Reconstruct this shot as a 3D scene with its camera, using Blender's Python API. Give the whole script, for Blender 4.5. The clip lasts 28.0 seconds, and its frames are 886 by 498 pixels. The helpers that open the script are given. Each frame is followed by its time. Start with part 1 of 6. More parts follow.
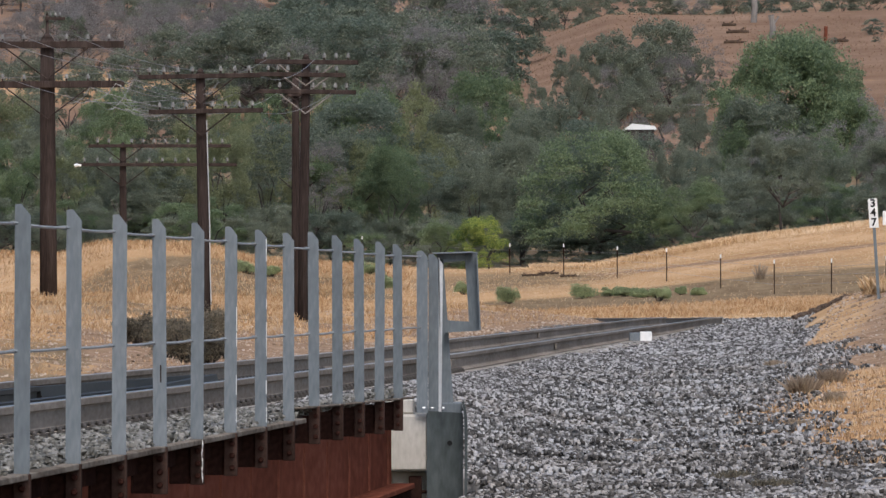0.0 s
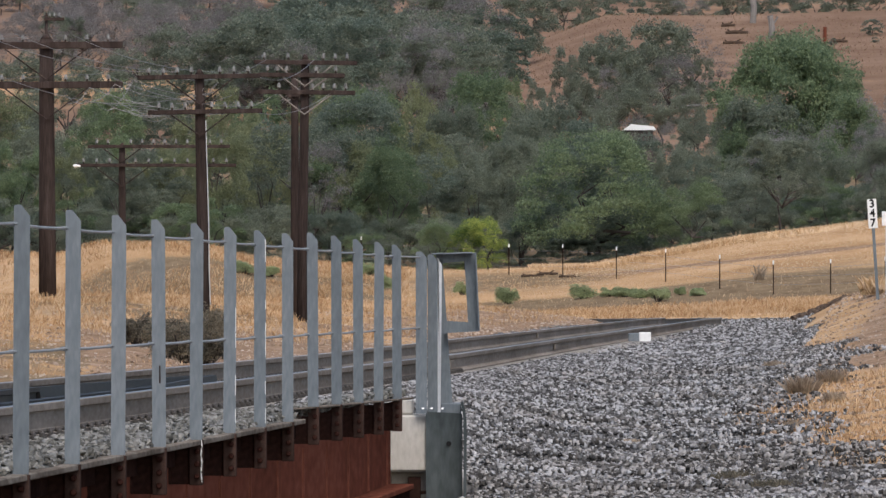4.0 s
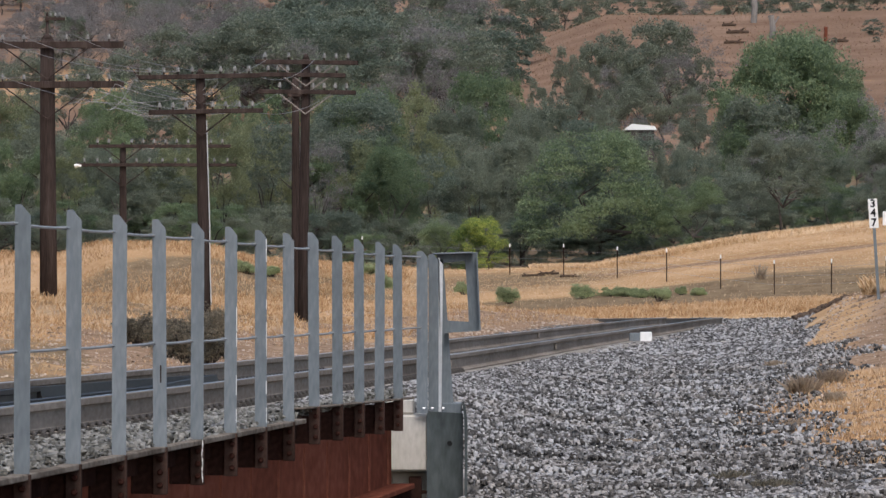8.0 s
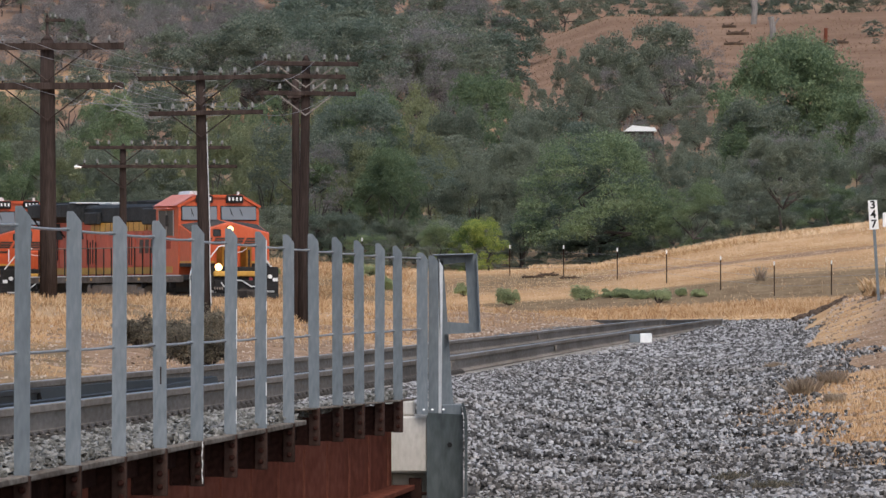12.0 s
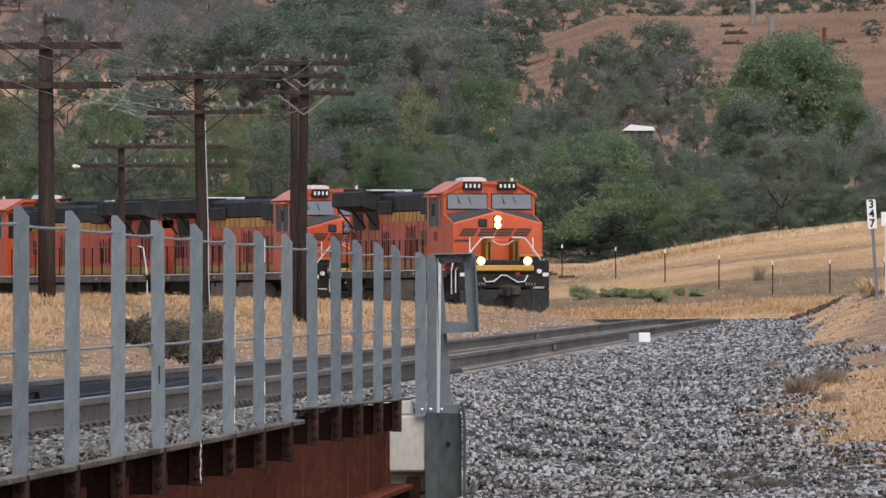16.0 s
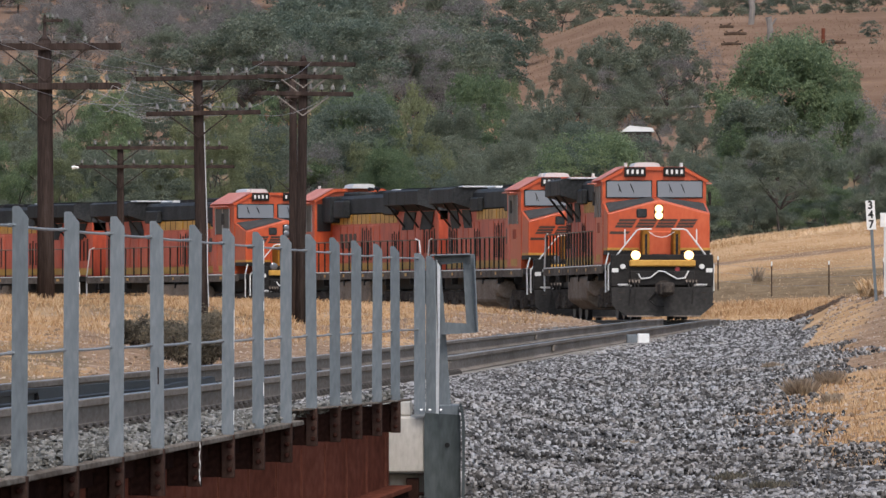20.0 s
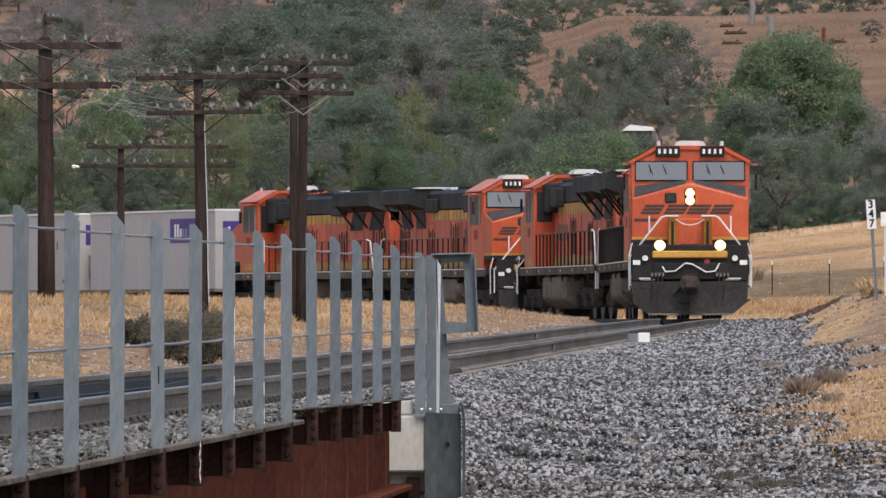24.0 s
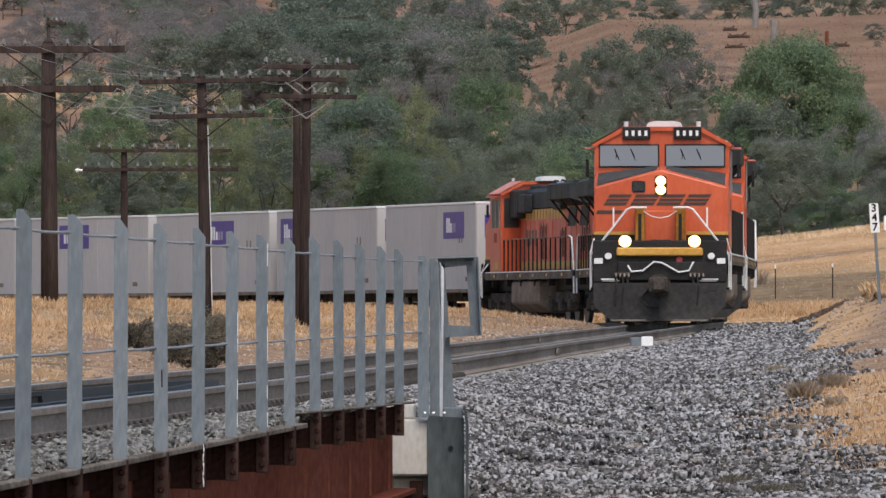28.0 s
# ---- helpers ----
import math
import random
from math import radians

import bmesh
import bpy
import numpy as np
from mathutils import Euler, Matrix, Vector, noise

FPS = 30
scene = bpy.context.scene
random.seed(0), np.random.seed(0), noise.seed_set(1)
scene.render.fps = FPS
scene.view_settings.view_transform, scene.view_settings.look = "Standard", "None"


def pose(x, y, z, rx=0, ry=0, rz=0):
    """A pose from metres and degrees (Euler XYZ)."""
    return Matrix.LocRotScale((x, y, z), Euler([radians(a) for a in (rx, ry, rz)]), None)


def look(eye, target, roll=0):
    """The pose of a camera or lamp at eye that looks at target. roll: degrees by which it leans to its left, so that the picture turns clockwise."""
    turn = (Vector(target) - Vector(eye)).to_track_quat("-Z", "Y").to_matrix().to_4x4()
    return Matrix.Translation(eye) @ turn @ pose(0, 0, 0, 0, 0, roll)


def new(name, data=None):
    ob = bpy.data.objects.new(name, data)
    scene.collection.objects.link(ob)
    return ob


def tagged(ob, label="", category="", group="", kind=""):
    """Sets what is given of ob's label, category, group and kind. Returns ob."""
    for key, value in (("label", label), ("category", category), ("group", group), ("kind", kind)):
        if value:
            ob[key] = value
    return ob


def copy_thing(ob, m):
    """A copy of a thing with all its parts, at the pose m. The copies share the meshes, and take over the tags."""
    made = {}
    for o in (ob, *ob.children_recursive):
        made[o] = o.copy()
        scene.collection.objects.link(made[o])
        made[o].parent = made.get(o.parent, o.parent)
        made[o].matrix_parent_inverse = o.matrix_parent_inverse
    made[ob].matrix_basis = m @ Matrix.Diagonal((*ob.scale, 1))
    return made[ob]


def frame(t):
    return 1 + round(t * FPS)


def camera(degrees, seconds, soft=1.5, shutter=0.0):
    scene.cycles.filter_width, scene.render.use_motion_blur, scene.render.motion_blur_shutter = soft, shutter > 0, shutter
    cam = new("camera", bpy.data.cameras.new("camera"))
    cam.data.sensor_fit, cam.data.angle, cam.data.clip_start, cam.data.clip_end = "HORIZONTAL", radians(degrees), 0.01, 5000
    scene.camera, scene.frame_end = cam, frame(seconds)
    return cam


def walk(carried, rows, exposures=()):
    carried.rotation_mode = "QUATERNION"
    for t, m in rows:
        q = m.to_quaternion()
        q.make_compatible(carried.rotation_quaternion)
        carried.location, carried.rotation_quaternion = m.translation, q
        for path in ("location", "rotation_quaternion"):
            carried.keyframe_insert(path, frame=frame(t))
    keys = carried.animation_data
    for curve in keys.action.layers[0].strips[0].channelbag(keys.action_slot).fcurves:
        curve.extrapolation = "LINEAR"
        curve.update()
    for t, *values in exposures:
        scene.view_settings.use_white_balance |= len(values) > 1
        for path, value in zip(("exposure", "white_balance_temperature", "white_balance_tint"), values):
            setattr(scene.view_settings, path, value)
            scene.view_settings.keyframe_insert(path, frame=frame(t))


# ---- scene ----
cam = camera(4.675, 28.0, soft=1.5)
EYE = (0.0, 0.0, 0.60)
F = 784 / math.tan(radians(4.675 / 2))


def aim(dx, dy):
    """The standing camera, swayed by a hair."""
    yaw = math.degrees((0.5 + dx) / F)
    tilt = math.degrees((530 - 441 + dy) / F)
    return pose(*EYE, 90 + tilt, 0, yaw)


SWAY = [(0, 0, 0), (3.5, -1, 1), (5.5, -3, 1), (8, 0, 0.5), (10, -1, 1.5), (11, -1, 3), (12, 0, 3), (12.5, -2, 2.5), (14.5, -1.5, 3),
        (15.5, -4, 1.5), (16.5, -1.5, 2), (17.5, -4.5, 1.5), (18.5, -2, 2), (20, -4.5, 3.5), (21, -2, 4.5), (21.5, -1, 6), (23.5, -3, 2),
        (25, -4.5, 2), (26, -3, 3), (26.5, 0, 6), (27.5, 0.5, 7.5), (28, 2, 8.5)]
walk(cam, [(t, aim(dx, dy)) for t, dx, dy in SWAY], exposures=((0, 0.19, 6400, 11), (28, 0.19, 6400, 11)))

# ---- light ----
world = bpy.data.worlds.new("sky")
scene.world = world
world.use_nodes = True
nt = world.node_tree
sky = nt.nodes.new("ShaderNodeTexSky")
sky.sky_type, sky.sun_disc = "NISHITA", False
sky.sun_elevation, sky.sun_rotation = radians(52), radians(169)
sky.air_density, sky.dust_density = 1.0, 3.0
nt.links.new(sky.outputs[0], nt.nodes["Background"].inputs[0])
nt.nodes["Background"].inputs[1].default_value = 0.17
sun = new("sun", bpy.data.lights.new("sun", "SUN"))
sun.data.energy, sun.data.angle, sun.data.color = 1.35, radians(18), (1.0, 0.97, 0.93)
sun.matrix_world = look((12, -62, 84), (0, 0, 0))

# ---- materials ----
def node_mat(name, rough=0.8, metal=0.0):
    m = bpy.data.materials.new(name)
    m.use_nodes = True
    b = m.node_tree.nodes["Principled BSDF"]
    b.inputs["Roughness"].default_value, b.inputs["Metallic"].default_value = rough, metal
    b.inputs["Specular IOR Level"].default_value = .5 if rough < .55 else .12 if rough < .7 else 0
    return m, m.node_tree, b


def mottled(name, colours, scale=3.0, fine=30.0, rough=0.8, metal=0.0, bump=0.3, dist=0.01, vary=0.0, stretch=(1, 1, 1), island=0.0):
    """Colours blended by a broad and a fine noise, a little relief, and a chance difference from piece to piece."""
    m, t, b = node_mat(name, rough, metal)
    N, L = t.nodes.new, t.links.new
    co = N("ShaderNodeTexCoord")
    mp = N("ShaderNodeMapping")
    mp.inputs["Scale"].default_value = stretch
    L(co.outputs["Object"], mp.inputs[0])
    n1, n2 = N("ShaderNodeTexNoise"), N("ShaderNodeTexNoise")
    n1.inputs["Scale"].default_value, n2.inputs["Scale"].default_value = scale, fine
    n1.inputs["Detail"].default_value, n2.inputs["Detail"].default_value = 5, 4
    L(mp.outputs[0], n1.inputs[0]); L(mp.outputs[0], n2.inputs[0])
    mix = N("ShaderNodeMath"); mix.operation = "MULTIPLY_ADD"
    L(n2.outputs[0], mix.inputs[0]); mix.inputs[1].default_value = 0.45
    half = N("ShaderNodeMath"); half.operation = "MULTIPLY"; half.inputs[1].default_value = 0.55
    L(n1.outputs[0], half.inputs[0]); L(half.outputs[0], mix.inputs[2])
    last = mix
    for amount, kind in ((vary, "object"), (island, "island")):
        if amount:
            if kind == "object":
                src = N("ShaderNodeObjectInfo").outputs["Random"]
            else:
                src = N("ShaderNodeNewGeometry").outputs["Random Per Island"]
            ma = N("ShaderNodeMath"); ma.operation = "MULTIPLY_ADD"
            L(src, ma.inputs[0]); ma.inputs[1].default_value = amount
            sub = N("ShaderNodeMath"); sub.operation = "SUBTRACT"; sub.inputs[1].default_value = amount / 2
            L(last.outputs[0], sub.inputs[0]); L(sub.outputs[0], ma.inputs[2])
            last = ma
    ramp = N("ShaderNodeValToRGB")
    els = ramp.color_ramp.elements
    n = len(colours)
    while len(els) < n:
        els.new(0.5)
    for i, c in enumerate(colours):
        els[i].position = 0.32 + 0.36 * i / max(1, n - 1)
        els[i].color = (*c, 1)
    L(last.outputs[0], ramp.inputs[0])
    L(ramp.outputs[0], b.inputs["Base Color"])
    if bump:
        bp = N("ShaderNodeBump")
        bp.inputs["Strength"].default_value, bp.inputs["Distance"].default_value = bump, dist
        L(n2.outputs[0], bp.inputs["Height"]); L(bp.outputs[0], b.inputs["Normal"])
    return m


def leaf_mat(name, dark, mid, light):
    m = mottled(name, (dark, mid, light), 0.6, 6, 0.65, bump=0, island=0.30, vary=0.16)
    b = m.node_tree.nodes["Principled BSDF"]
    b.inputs["Specular IOR Level"].default_value = 0.25
    t = m.node_tree
    out = t.nodes["Material Output"]
    thin, both = t.nodes.new("ShaderNodeBsdfTranslucent"), t.nodes.new("ShaderNodeAddShader")
    t.links.new(b.inputs["Base Color"].links[0].from_socket, thin.inputs[0])
    t.links.new(b.outputs[0], both.inputs[0]); t.links.new(thin.outputs[0], both.inputs[1])
    t.links.new(both.outputs[0], out.inputs["Surface"])
    return m


def glow_mat(name, colour, strength):
    m, t, b = node_mat(name, 0.3)
    b.inputs["Base Color"].default_value = (*colour, 1)
    b.inputs["Emission Color"].default_value = (*colour, 1)
    b.inputs["Emission Strength"].default_value = strength
    return m


STEEL = mottled("galvanised_steel", ((.112, .130, .142), (.156, .178, .192), (.214, .236, .250)), 2.0, 60, 0.55, 0.15, 0.1, 0.002, vary=0.18, stretch=(1, 1, .25))
RUST = mottled("rusty_girder_paint", ((.105, .036, .023), (.165, .056, .035), (.23, .088, .058)), 1.6, 25, 0.75, 0, 0.3, 0.003, stretch=(1, .10, .5))
DARKRUST = mottled("dark_rusty_steel", ((.016, .009, .008), (.030, .016, .013), (.056, .028, .022)), 3, 40, 0.75, 0, 0.4, 0.003, vary=.1)
CONCRETE = mottled("pale_concrete", ((.34, .31, .27), (.47, .44, .39), (.56, .53, .48)), 2.0, 40, 0.9, 0, 0.4, 0.004, stretch=(1, 1, .35))
RAILSIDE = mottled("rusty_rail_steel", ((.145, .122, .100), (.215, .185, .155), (.29, .255, .218)), 1.5, 30, 0.75, 0.0, 0.3, 0.002, stretch=(1, .12, 1))
RAILTOP = mottled("worn_rail_head", ((.12, .115, .115), (.2, .195, .195)), 2, 40, 0.4, 0.7, 0.1, 0.001)
TIE = mottled("weathered_tie", ((.20, .185, .165), (.31, .29, .265), (.41, .39, .36)), 2, 25, 0.9, 0, 0.5, 0.006, vary=.2)
BALLAST = mottled("grey_ballast_stone", ((.054, .052, .050), (.118, .114, .110), (.195, .190, .186), (.40, .395, .39)), .55, 40, 0.85, 0, 0.5, 0.006, island=.54)
BALLASTBROWN = mottled("stained_shade_ballast_stone", ((.044, .041, .038), (.098, .091, .084), (.165, .156, .147), (.33, .315, .30)), .55, 40, 0.85, 0, 0.4, 0.006, island=.55)
DECKSTONE = mottled("olive_grey_deck_stone", ((.085, .082, .072), (.150, .146, .130), (.205, .200, .182), (.28, .275, .255)), .6, 30, 0.85, 0, 0.4, 0.006, island=.45)
CLIP = mottled("dull_grey_clip_steel", ((.060, .055, .051), (.105, .098, .092)), 3, 30, .75, 0, .2)
POLE = mottled("creosoted_pole_wood", ((.022, .017, .015), (.046, .034, .030), (.090, .070, .062)), 2.0, 18, 0.85, 0, 0.5, 0.01, stretch=(3, 3, .2))
WIRE = mottled("weathered_wire", ((.20, .20, .20), (.33, .33, .33)), 2, 10, 0.5, 0.3, 0)
GLASS_IN = mottled("glass_insulator", ((.09, .086, .080), (.30, .295, .28)), 5, 20, 0.35, 0, 0)
PIPE = mottled("white_conduit", ((.46, .46, .46), (.60, .60, .60)), 2, 20, 0.5, 0, 0)
DEADWOOD = mottled("bleached_dead_wood", ((.16, .14, .125), (.30, .27, .245)), 2, 15, 0.9, 0, 0.3)
BARK = mottled("oak_bark", ((.042, .036, .032), (.082, .070, .062), (.14, .122, .108)), 2, 14, 0.95, 0, 0.6, 0.03)
WHITE = mottled("white_paint", ((.66, .66, .64), (.80, .80, .78)), 2, 20, 0.6, 0, 0.1)
BLACK = mottled("black_lettering", ((.012, .012, .012), (.022, .022, .022)), 3, 20, 0.6, 0, 0)
GRASS = mottled("dry_golden_grass", ((.26, .150, .072), (.44, .280, .150), (.60, .44, .275)), .35, 3, 0.9, 0, 0, island=.35)
GRASSPALE = mottled("bleached_dry_grass", ((.33, .20, .10), (.57, .39, .215), (.74, .58, .40)), .22, 2, 0.9, 0, 0, island=.35)
SCRUB = leaf_mat("grey_green_scrub", (.10, .12, .06), (.17, .195, .10), (.25, .27, .15))
SCRUBDRY = leaf_mat("dry_scrub", (.12, .088, .06), (.19, .148, .105), (.28, .23, .17))
# lifted darks and extra blue put the distance haze into these leaf colours
LEAF = [leaf_mat("oak_leaves_grey_green", (.063, .076, .055), (.092, .104, .074), (.137, .150, .107)),
        leaf_mat("oak_leaves_green", (.057, .081, .044), (.085, .114, .059), (.132, .162, .086)),
        leaf_mat("oak_leaves_olive", (.074, .086, .046), (.109, .120, .063), (.166, .169, .090)),
        leaf_mat("oak_leaves_dark", (.054, .070, .052), (.074, .092, .068), (.110, .130, .098)),
        leaf_mat("bright_leaves", (.042, .072, .022), (.080, .122, .034), (.27, .29, .070)),
        leaf_mat("bare_twigs", (.072, .066, .061), (.115, .107, .099), (.162, .151, .141))]


def ground_mat():
    m, t, b = node_mat("dry_ground", 0.95)
    N, L = t.nodes.new, t.links.new
    co = N("ShaderNodeTexCoord")
    at = N("ShaderNodeAttribute"); at.attribute_name = "cover"
    sep = N("ShaderNodeSeparateColor"); L(at.outputs["Color"], sep.inputs[0])
    def noise_of(scale, detail=6):
        n = N("ShaderNodeTexNoise"); n.inputs["Scale"].default_value, n.inputs["Detail"].default_value = scale, detail
        L(co.outputs["Object"], n.inputs[0]); return n
    def ramp_of(src, cols):
        r = N("ShaderNodeValToRGB"); e = r.color_ramp.elements
        while len(e) < len(cols): e.new(.5)
        for i, c in enumerate(cols): e[i].position, e[i].color = .3 + .4 * i / (len(cols) - 1), (*c, 1)
        L(src.outputs[0], r.inputs[0]); return r
    big, mid, fine = noise_of(.12), noise_of(1.3), noise_of(9.0)
    mx = N("ShaderNodeMath"); mx.operation = "MULTIPLY_ADD"; mx.inputs[1].default_value = .5
    hf = N("ShaderNodeMath"); hf.operation = "MULTIPLY"; hf.inputs[1].default_value = .5
    L(mid.outputs[0], hf.inputs[0]); L(fine.outputs[0], mx.inputs[0]); L(hf.outputs[0], mx.inputs[2])
    mb = N("ShaderNodeMath"); mb.operation = "MULTIPLY_ADD"; mb.inputs[1].default_value = .5
    hb = N("ShaderNodeMath"); hb.operation = "MULTIPLY"; hb.inputs[1].default_value = .5
    L(big.outputs[0], hb.inputs[0]); L(mx.outputs[0], mb.inputs[0]); L(hb.outputs[0], mb.inputs[2])
    grass = ramp_of(mb, ((.25, .145, .07), (.455, .29, .155), (.64, .47, .30)))
    dirt = ramp_of(mx, ((.150, .095, .060), (.275, .185, .122), (.43, .32, .235)))
    red = ramp_of(mb, ((.135, .082, .055), (.220, .143, .098), (.31, .215, .155)))
    weed = ramp_of(mx, ((.12, .085, .05), (.20, .145, .09), (.30, .225, .14)))
    grav = ramp_of(mx, ((.065, .063, .060), (.130, .126, .121), (.24, .235, .228)))
    cur = grass
    for ch, other in (("Alpha", weed), ("Red", dirt), ("Green", red), ("Blue", grav)):
        ad = N("ShaderNodeMath"); ad.operation = "MULTIPLY_ADD"; ad.inputs[1].default_value = 1.0
        jit = N("ShaderNodeMath"); jit.operation = "MULTIPLY_ADD"; jit.inputs[1].default_value = 1.1; jit.inputs[2].default_value = -.55
        L(mx.outputs[0], jit.inputs[0]); L(at.outputs["Alpha"] if ch == "Alpha" else sep.outputs[ch], ad.inputs[0]); L(jit.outputs[0], ad.inputs[2])
        sh = N("ShaderNodeMapRange"); sh.inputs["From Min"].default_value, sh.inputs["From Max"].default_value = .38, .62
        L(ad.outputs[0], sh.inputs[0])
        mm = N("ShaderNodeMix"); mm.data_type = "RGBA"
        L(sh.outputs[0], mm.inputs[0]); L(cur.outputs[0] if cur is grass else cur.outputs[2], mm.inputs[6]); L(other.outputs[0], mm.inputs[7])
        cur = mm
    L(cur.outputs[2], b.inputs["Base Color"])
    bp = N("ShaderNodeBump"); bp.inputs["Strength"].default_value, bp.inputs["Distance"].default_value = .6, .06
    L(fine.outputs[0], bp.inputs["Height"]); L(bp.outputs[0], b.inputs["Normal"])
    return m


GROUND = ground_mat()

# ---- building helpers ----
def link_mesh(name, me, mats, parent=None, label=""):
    for m in (mats if isinstance(mats, (list, tuple)) else [mats]):
        me.materials.append(m)
    ob = new(name, me)
    if parent is not None:
        ob.parent = parent
    if label:
        ob["label"] = label
    return ob


def part(name, bm, mat, parent=None, label="", smooth=False):
    me = bpy.data.meshes.new(name)
    bm.normal_update()
    bm.to_mesh(me)
    bm.free()
    if smooth:
        me.shade_smooth()
    return link_mesh(name, me, mat, parent, label)


def from_arrays(name, v, f, mat, parent=None, label=""):
    me = bpy.data.meshes.new(name)
    v, f = np.asarray(v, dtype=np.float32), np.asarray(f, dtype=np.int32)
    k = f.shape[1]
    me.vertices.add(len(v)); me.vertices.foreach_set("co", v.ravel())
    me.loops.add(f.size); me.loops.foreach_set("vertex_index", f.ravel())
    me.polygons.add(len(f)); me.polygons.foreach_set("loop_start", np.arange(len(f), dtype=np.int32) * k)
    me.update(calc_edges=True)
    return link_mesh(name, me, mat, parent, label)


def thing(name, m, label, category, group="", kind=""):
    ob = new(name)
    ob.matrix_basis = m
    ob.empty_display_size = 0.1
    return tagged(ob, label, category, group, kind)


def box(bm, x0, x1, y0, y1, z0, z1, bevel=0.0, m=None):
    mm = Matrix.LocRotScale(((x0 + x1) / 2, (y0 + y1) / 2, (z0 + z1) / 2), None, (abs(x1 - x0), abs(y1 - y0), abs(z1 - z0)))
    if m is not None:
        mm = m @ mm
    r = bmesh.ops.create_cube(bm, size=1, matrix=mm)
    if bevel:
        es = list({e for v in r["verts"] for e in v.link_edges})
        bmesh.ops.bevel(bm, geom=es, offset=bevel, segments=1, affect="EDGES", profile=0.5)
    return bm


def boxes(*args, bevel=0.0):
    bm = bmesh.new()
    for a in args:
        box(bm, *a, bevel=bevel)
    return bm


def prism(bm, outline, axis, a, b):
    """Extrude a closed outline of 2D points from a to b along an axis ('x': points are (y, z); 'y': (x, z); 'z': (x, y))."""
    def put(p, w):
        return {"x": (w, p[0], p[1]), "y": (p[0], w, p[1]), "z": (p[0], p[1], w)}[axis]
    va, vb = [bm.verts.new(put(p, a)) for p in outline], [bm.verts.new(put(p, b)) for p in outline]
    n = len(outline)
    fs = [bm.faces.new(va), bm.faces.new(list(reversed(vb)))]
    fs += [bm.faces.new((va[i], vb[i], vb[(i + 1) % n], va[(i + 1) % n])) for i in range(n)]
    bmesh.ops.recalc_face_normals(bm, faces=fs)
    return bm


def rod(bm, pts, r, seg=6, r2=None):
    """A round bar through points, tapering to r2."""
    pts = [Vector(p) for p in pts]
    rings = []
    for i, p in enumerate(pts):
        d = (pts[min(i + 1, len(pts) - 1)] - pts[max(i - 1, 0)]).normalized()
        a = d.orthogonal().normalized() if abs(d.z) > .99 else d.cross(Vector((0, 0, 1))).normalized()
        b = d.cross(a)
        rr = r if r2 is None else r + (r2 - r) * i / max(1, len(pts) - 1)
        rings.append([bm.verts.new(p + rr * (math.cos(2 * math.pi * k / seg) * a + math.sin(2 * math.pi * k / seg) * b)) for k in range(seg)])
    for q, w in zip(rings, rings[1:]):
        for k in range(seg):
            bm.faces.new((q[k], q[(k + 1) % seg], w[(k + 1) % seg], w[k]))
    bm.faces.new(list(reversed(rings[0]))); bm.faces.new(rings[-1])
    return bm


def rods(*bars, seg=6):
    bm = bmesh.new()
    for pts, r in bars:
        rod(bm, pts, r, seg)
    return bm


# ---- the line of the track ----
S_ = np.linspace(-40, 1100, 11401)
K_ = np.clip((S_ - 266.9) / 48.99, 0, 1) / 264.5 * (S_ < 640)
TH_ = 0.0438 - np.concatenate([[0], np.cumsum((K_[1:] + K_[:-1]) / 2 * np.diff(S_))])
TM_ = (TH_[1:] + TH_[:-1]) / 2
X_ = np.concatenate([[0], np.cumsum(np.sin(TM_) * np.diff(S_))])
Y_ = np.concatenate([[0], np.cumsum(np.cos(TM_) * np.diff(S_))])
X_ += -5.857 - np.interp(0, S_, X_)
Y_ += -np.interp(0, S_, Y_)
RAIL_S = (-40, 120, 160, 180, 200, 220, 250, 265, 280, 292, 305, 320, 340, 370, 400, 450, 1100)
RAIL_Z = (0, 0, .046, .06, .085, .10, .13, .14, .133, .125, .09, .05, .0, -.02, -.11, -.14, -.14)
Z_ = np.interp(S_, RAIL_S, RAIL_Z)
Z_ = np.convolve(np.pad(Z_, 50, mode="edge"), np.ones(101) / 101, mode="valid")


def track(s, off=0.0):
    """A point of the line, off metres to the right seen from the camera, and the way it runs there."""
    x, y, z, th = (float(np.interp(s, S_, a)) for a in (X_, Y_, Z_, TH_))
    return Vector((x + off * math.cos(th), y - off * math.sin(th), z)), th


def swept(bm, outline, s0, s1, step, off=0.0):
    """Sweep a closed outline of (across, up) points along the line."""
    n = max(2, int((s1 - s0) / step) + 1)
    rings = []
    for s in np.linspace(s0, s1, n):
        rings.append([bm.verts.new(track(s, off + a)[0] + Vector((0, 0, u))) for a, u in outline])
    k = len(outline)
    for q, w in zip(rings, rings[1:]):
        for i in range(k):
            bm.faces.new((q[i], q[(i + 1) % k], w[(i + 1) % k], w[i]))
    bm.faces.new(rings[0]); bm.faces.new(list(reversed(rings[-1])))
    bmesh.ops.recalc_face_normals(bm, faces=bm.faces[:])
    return bm


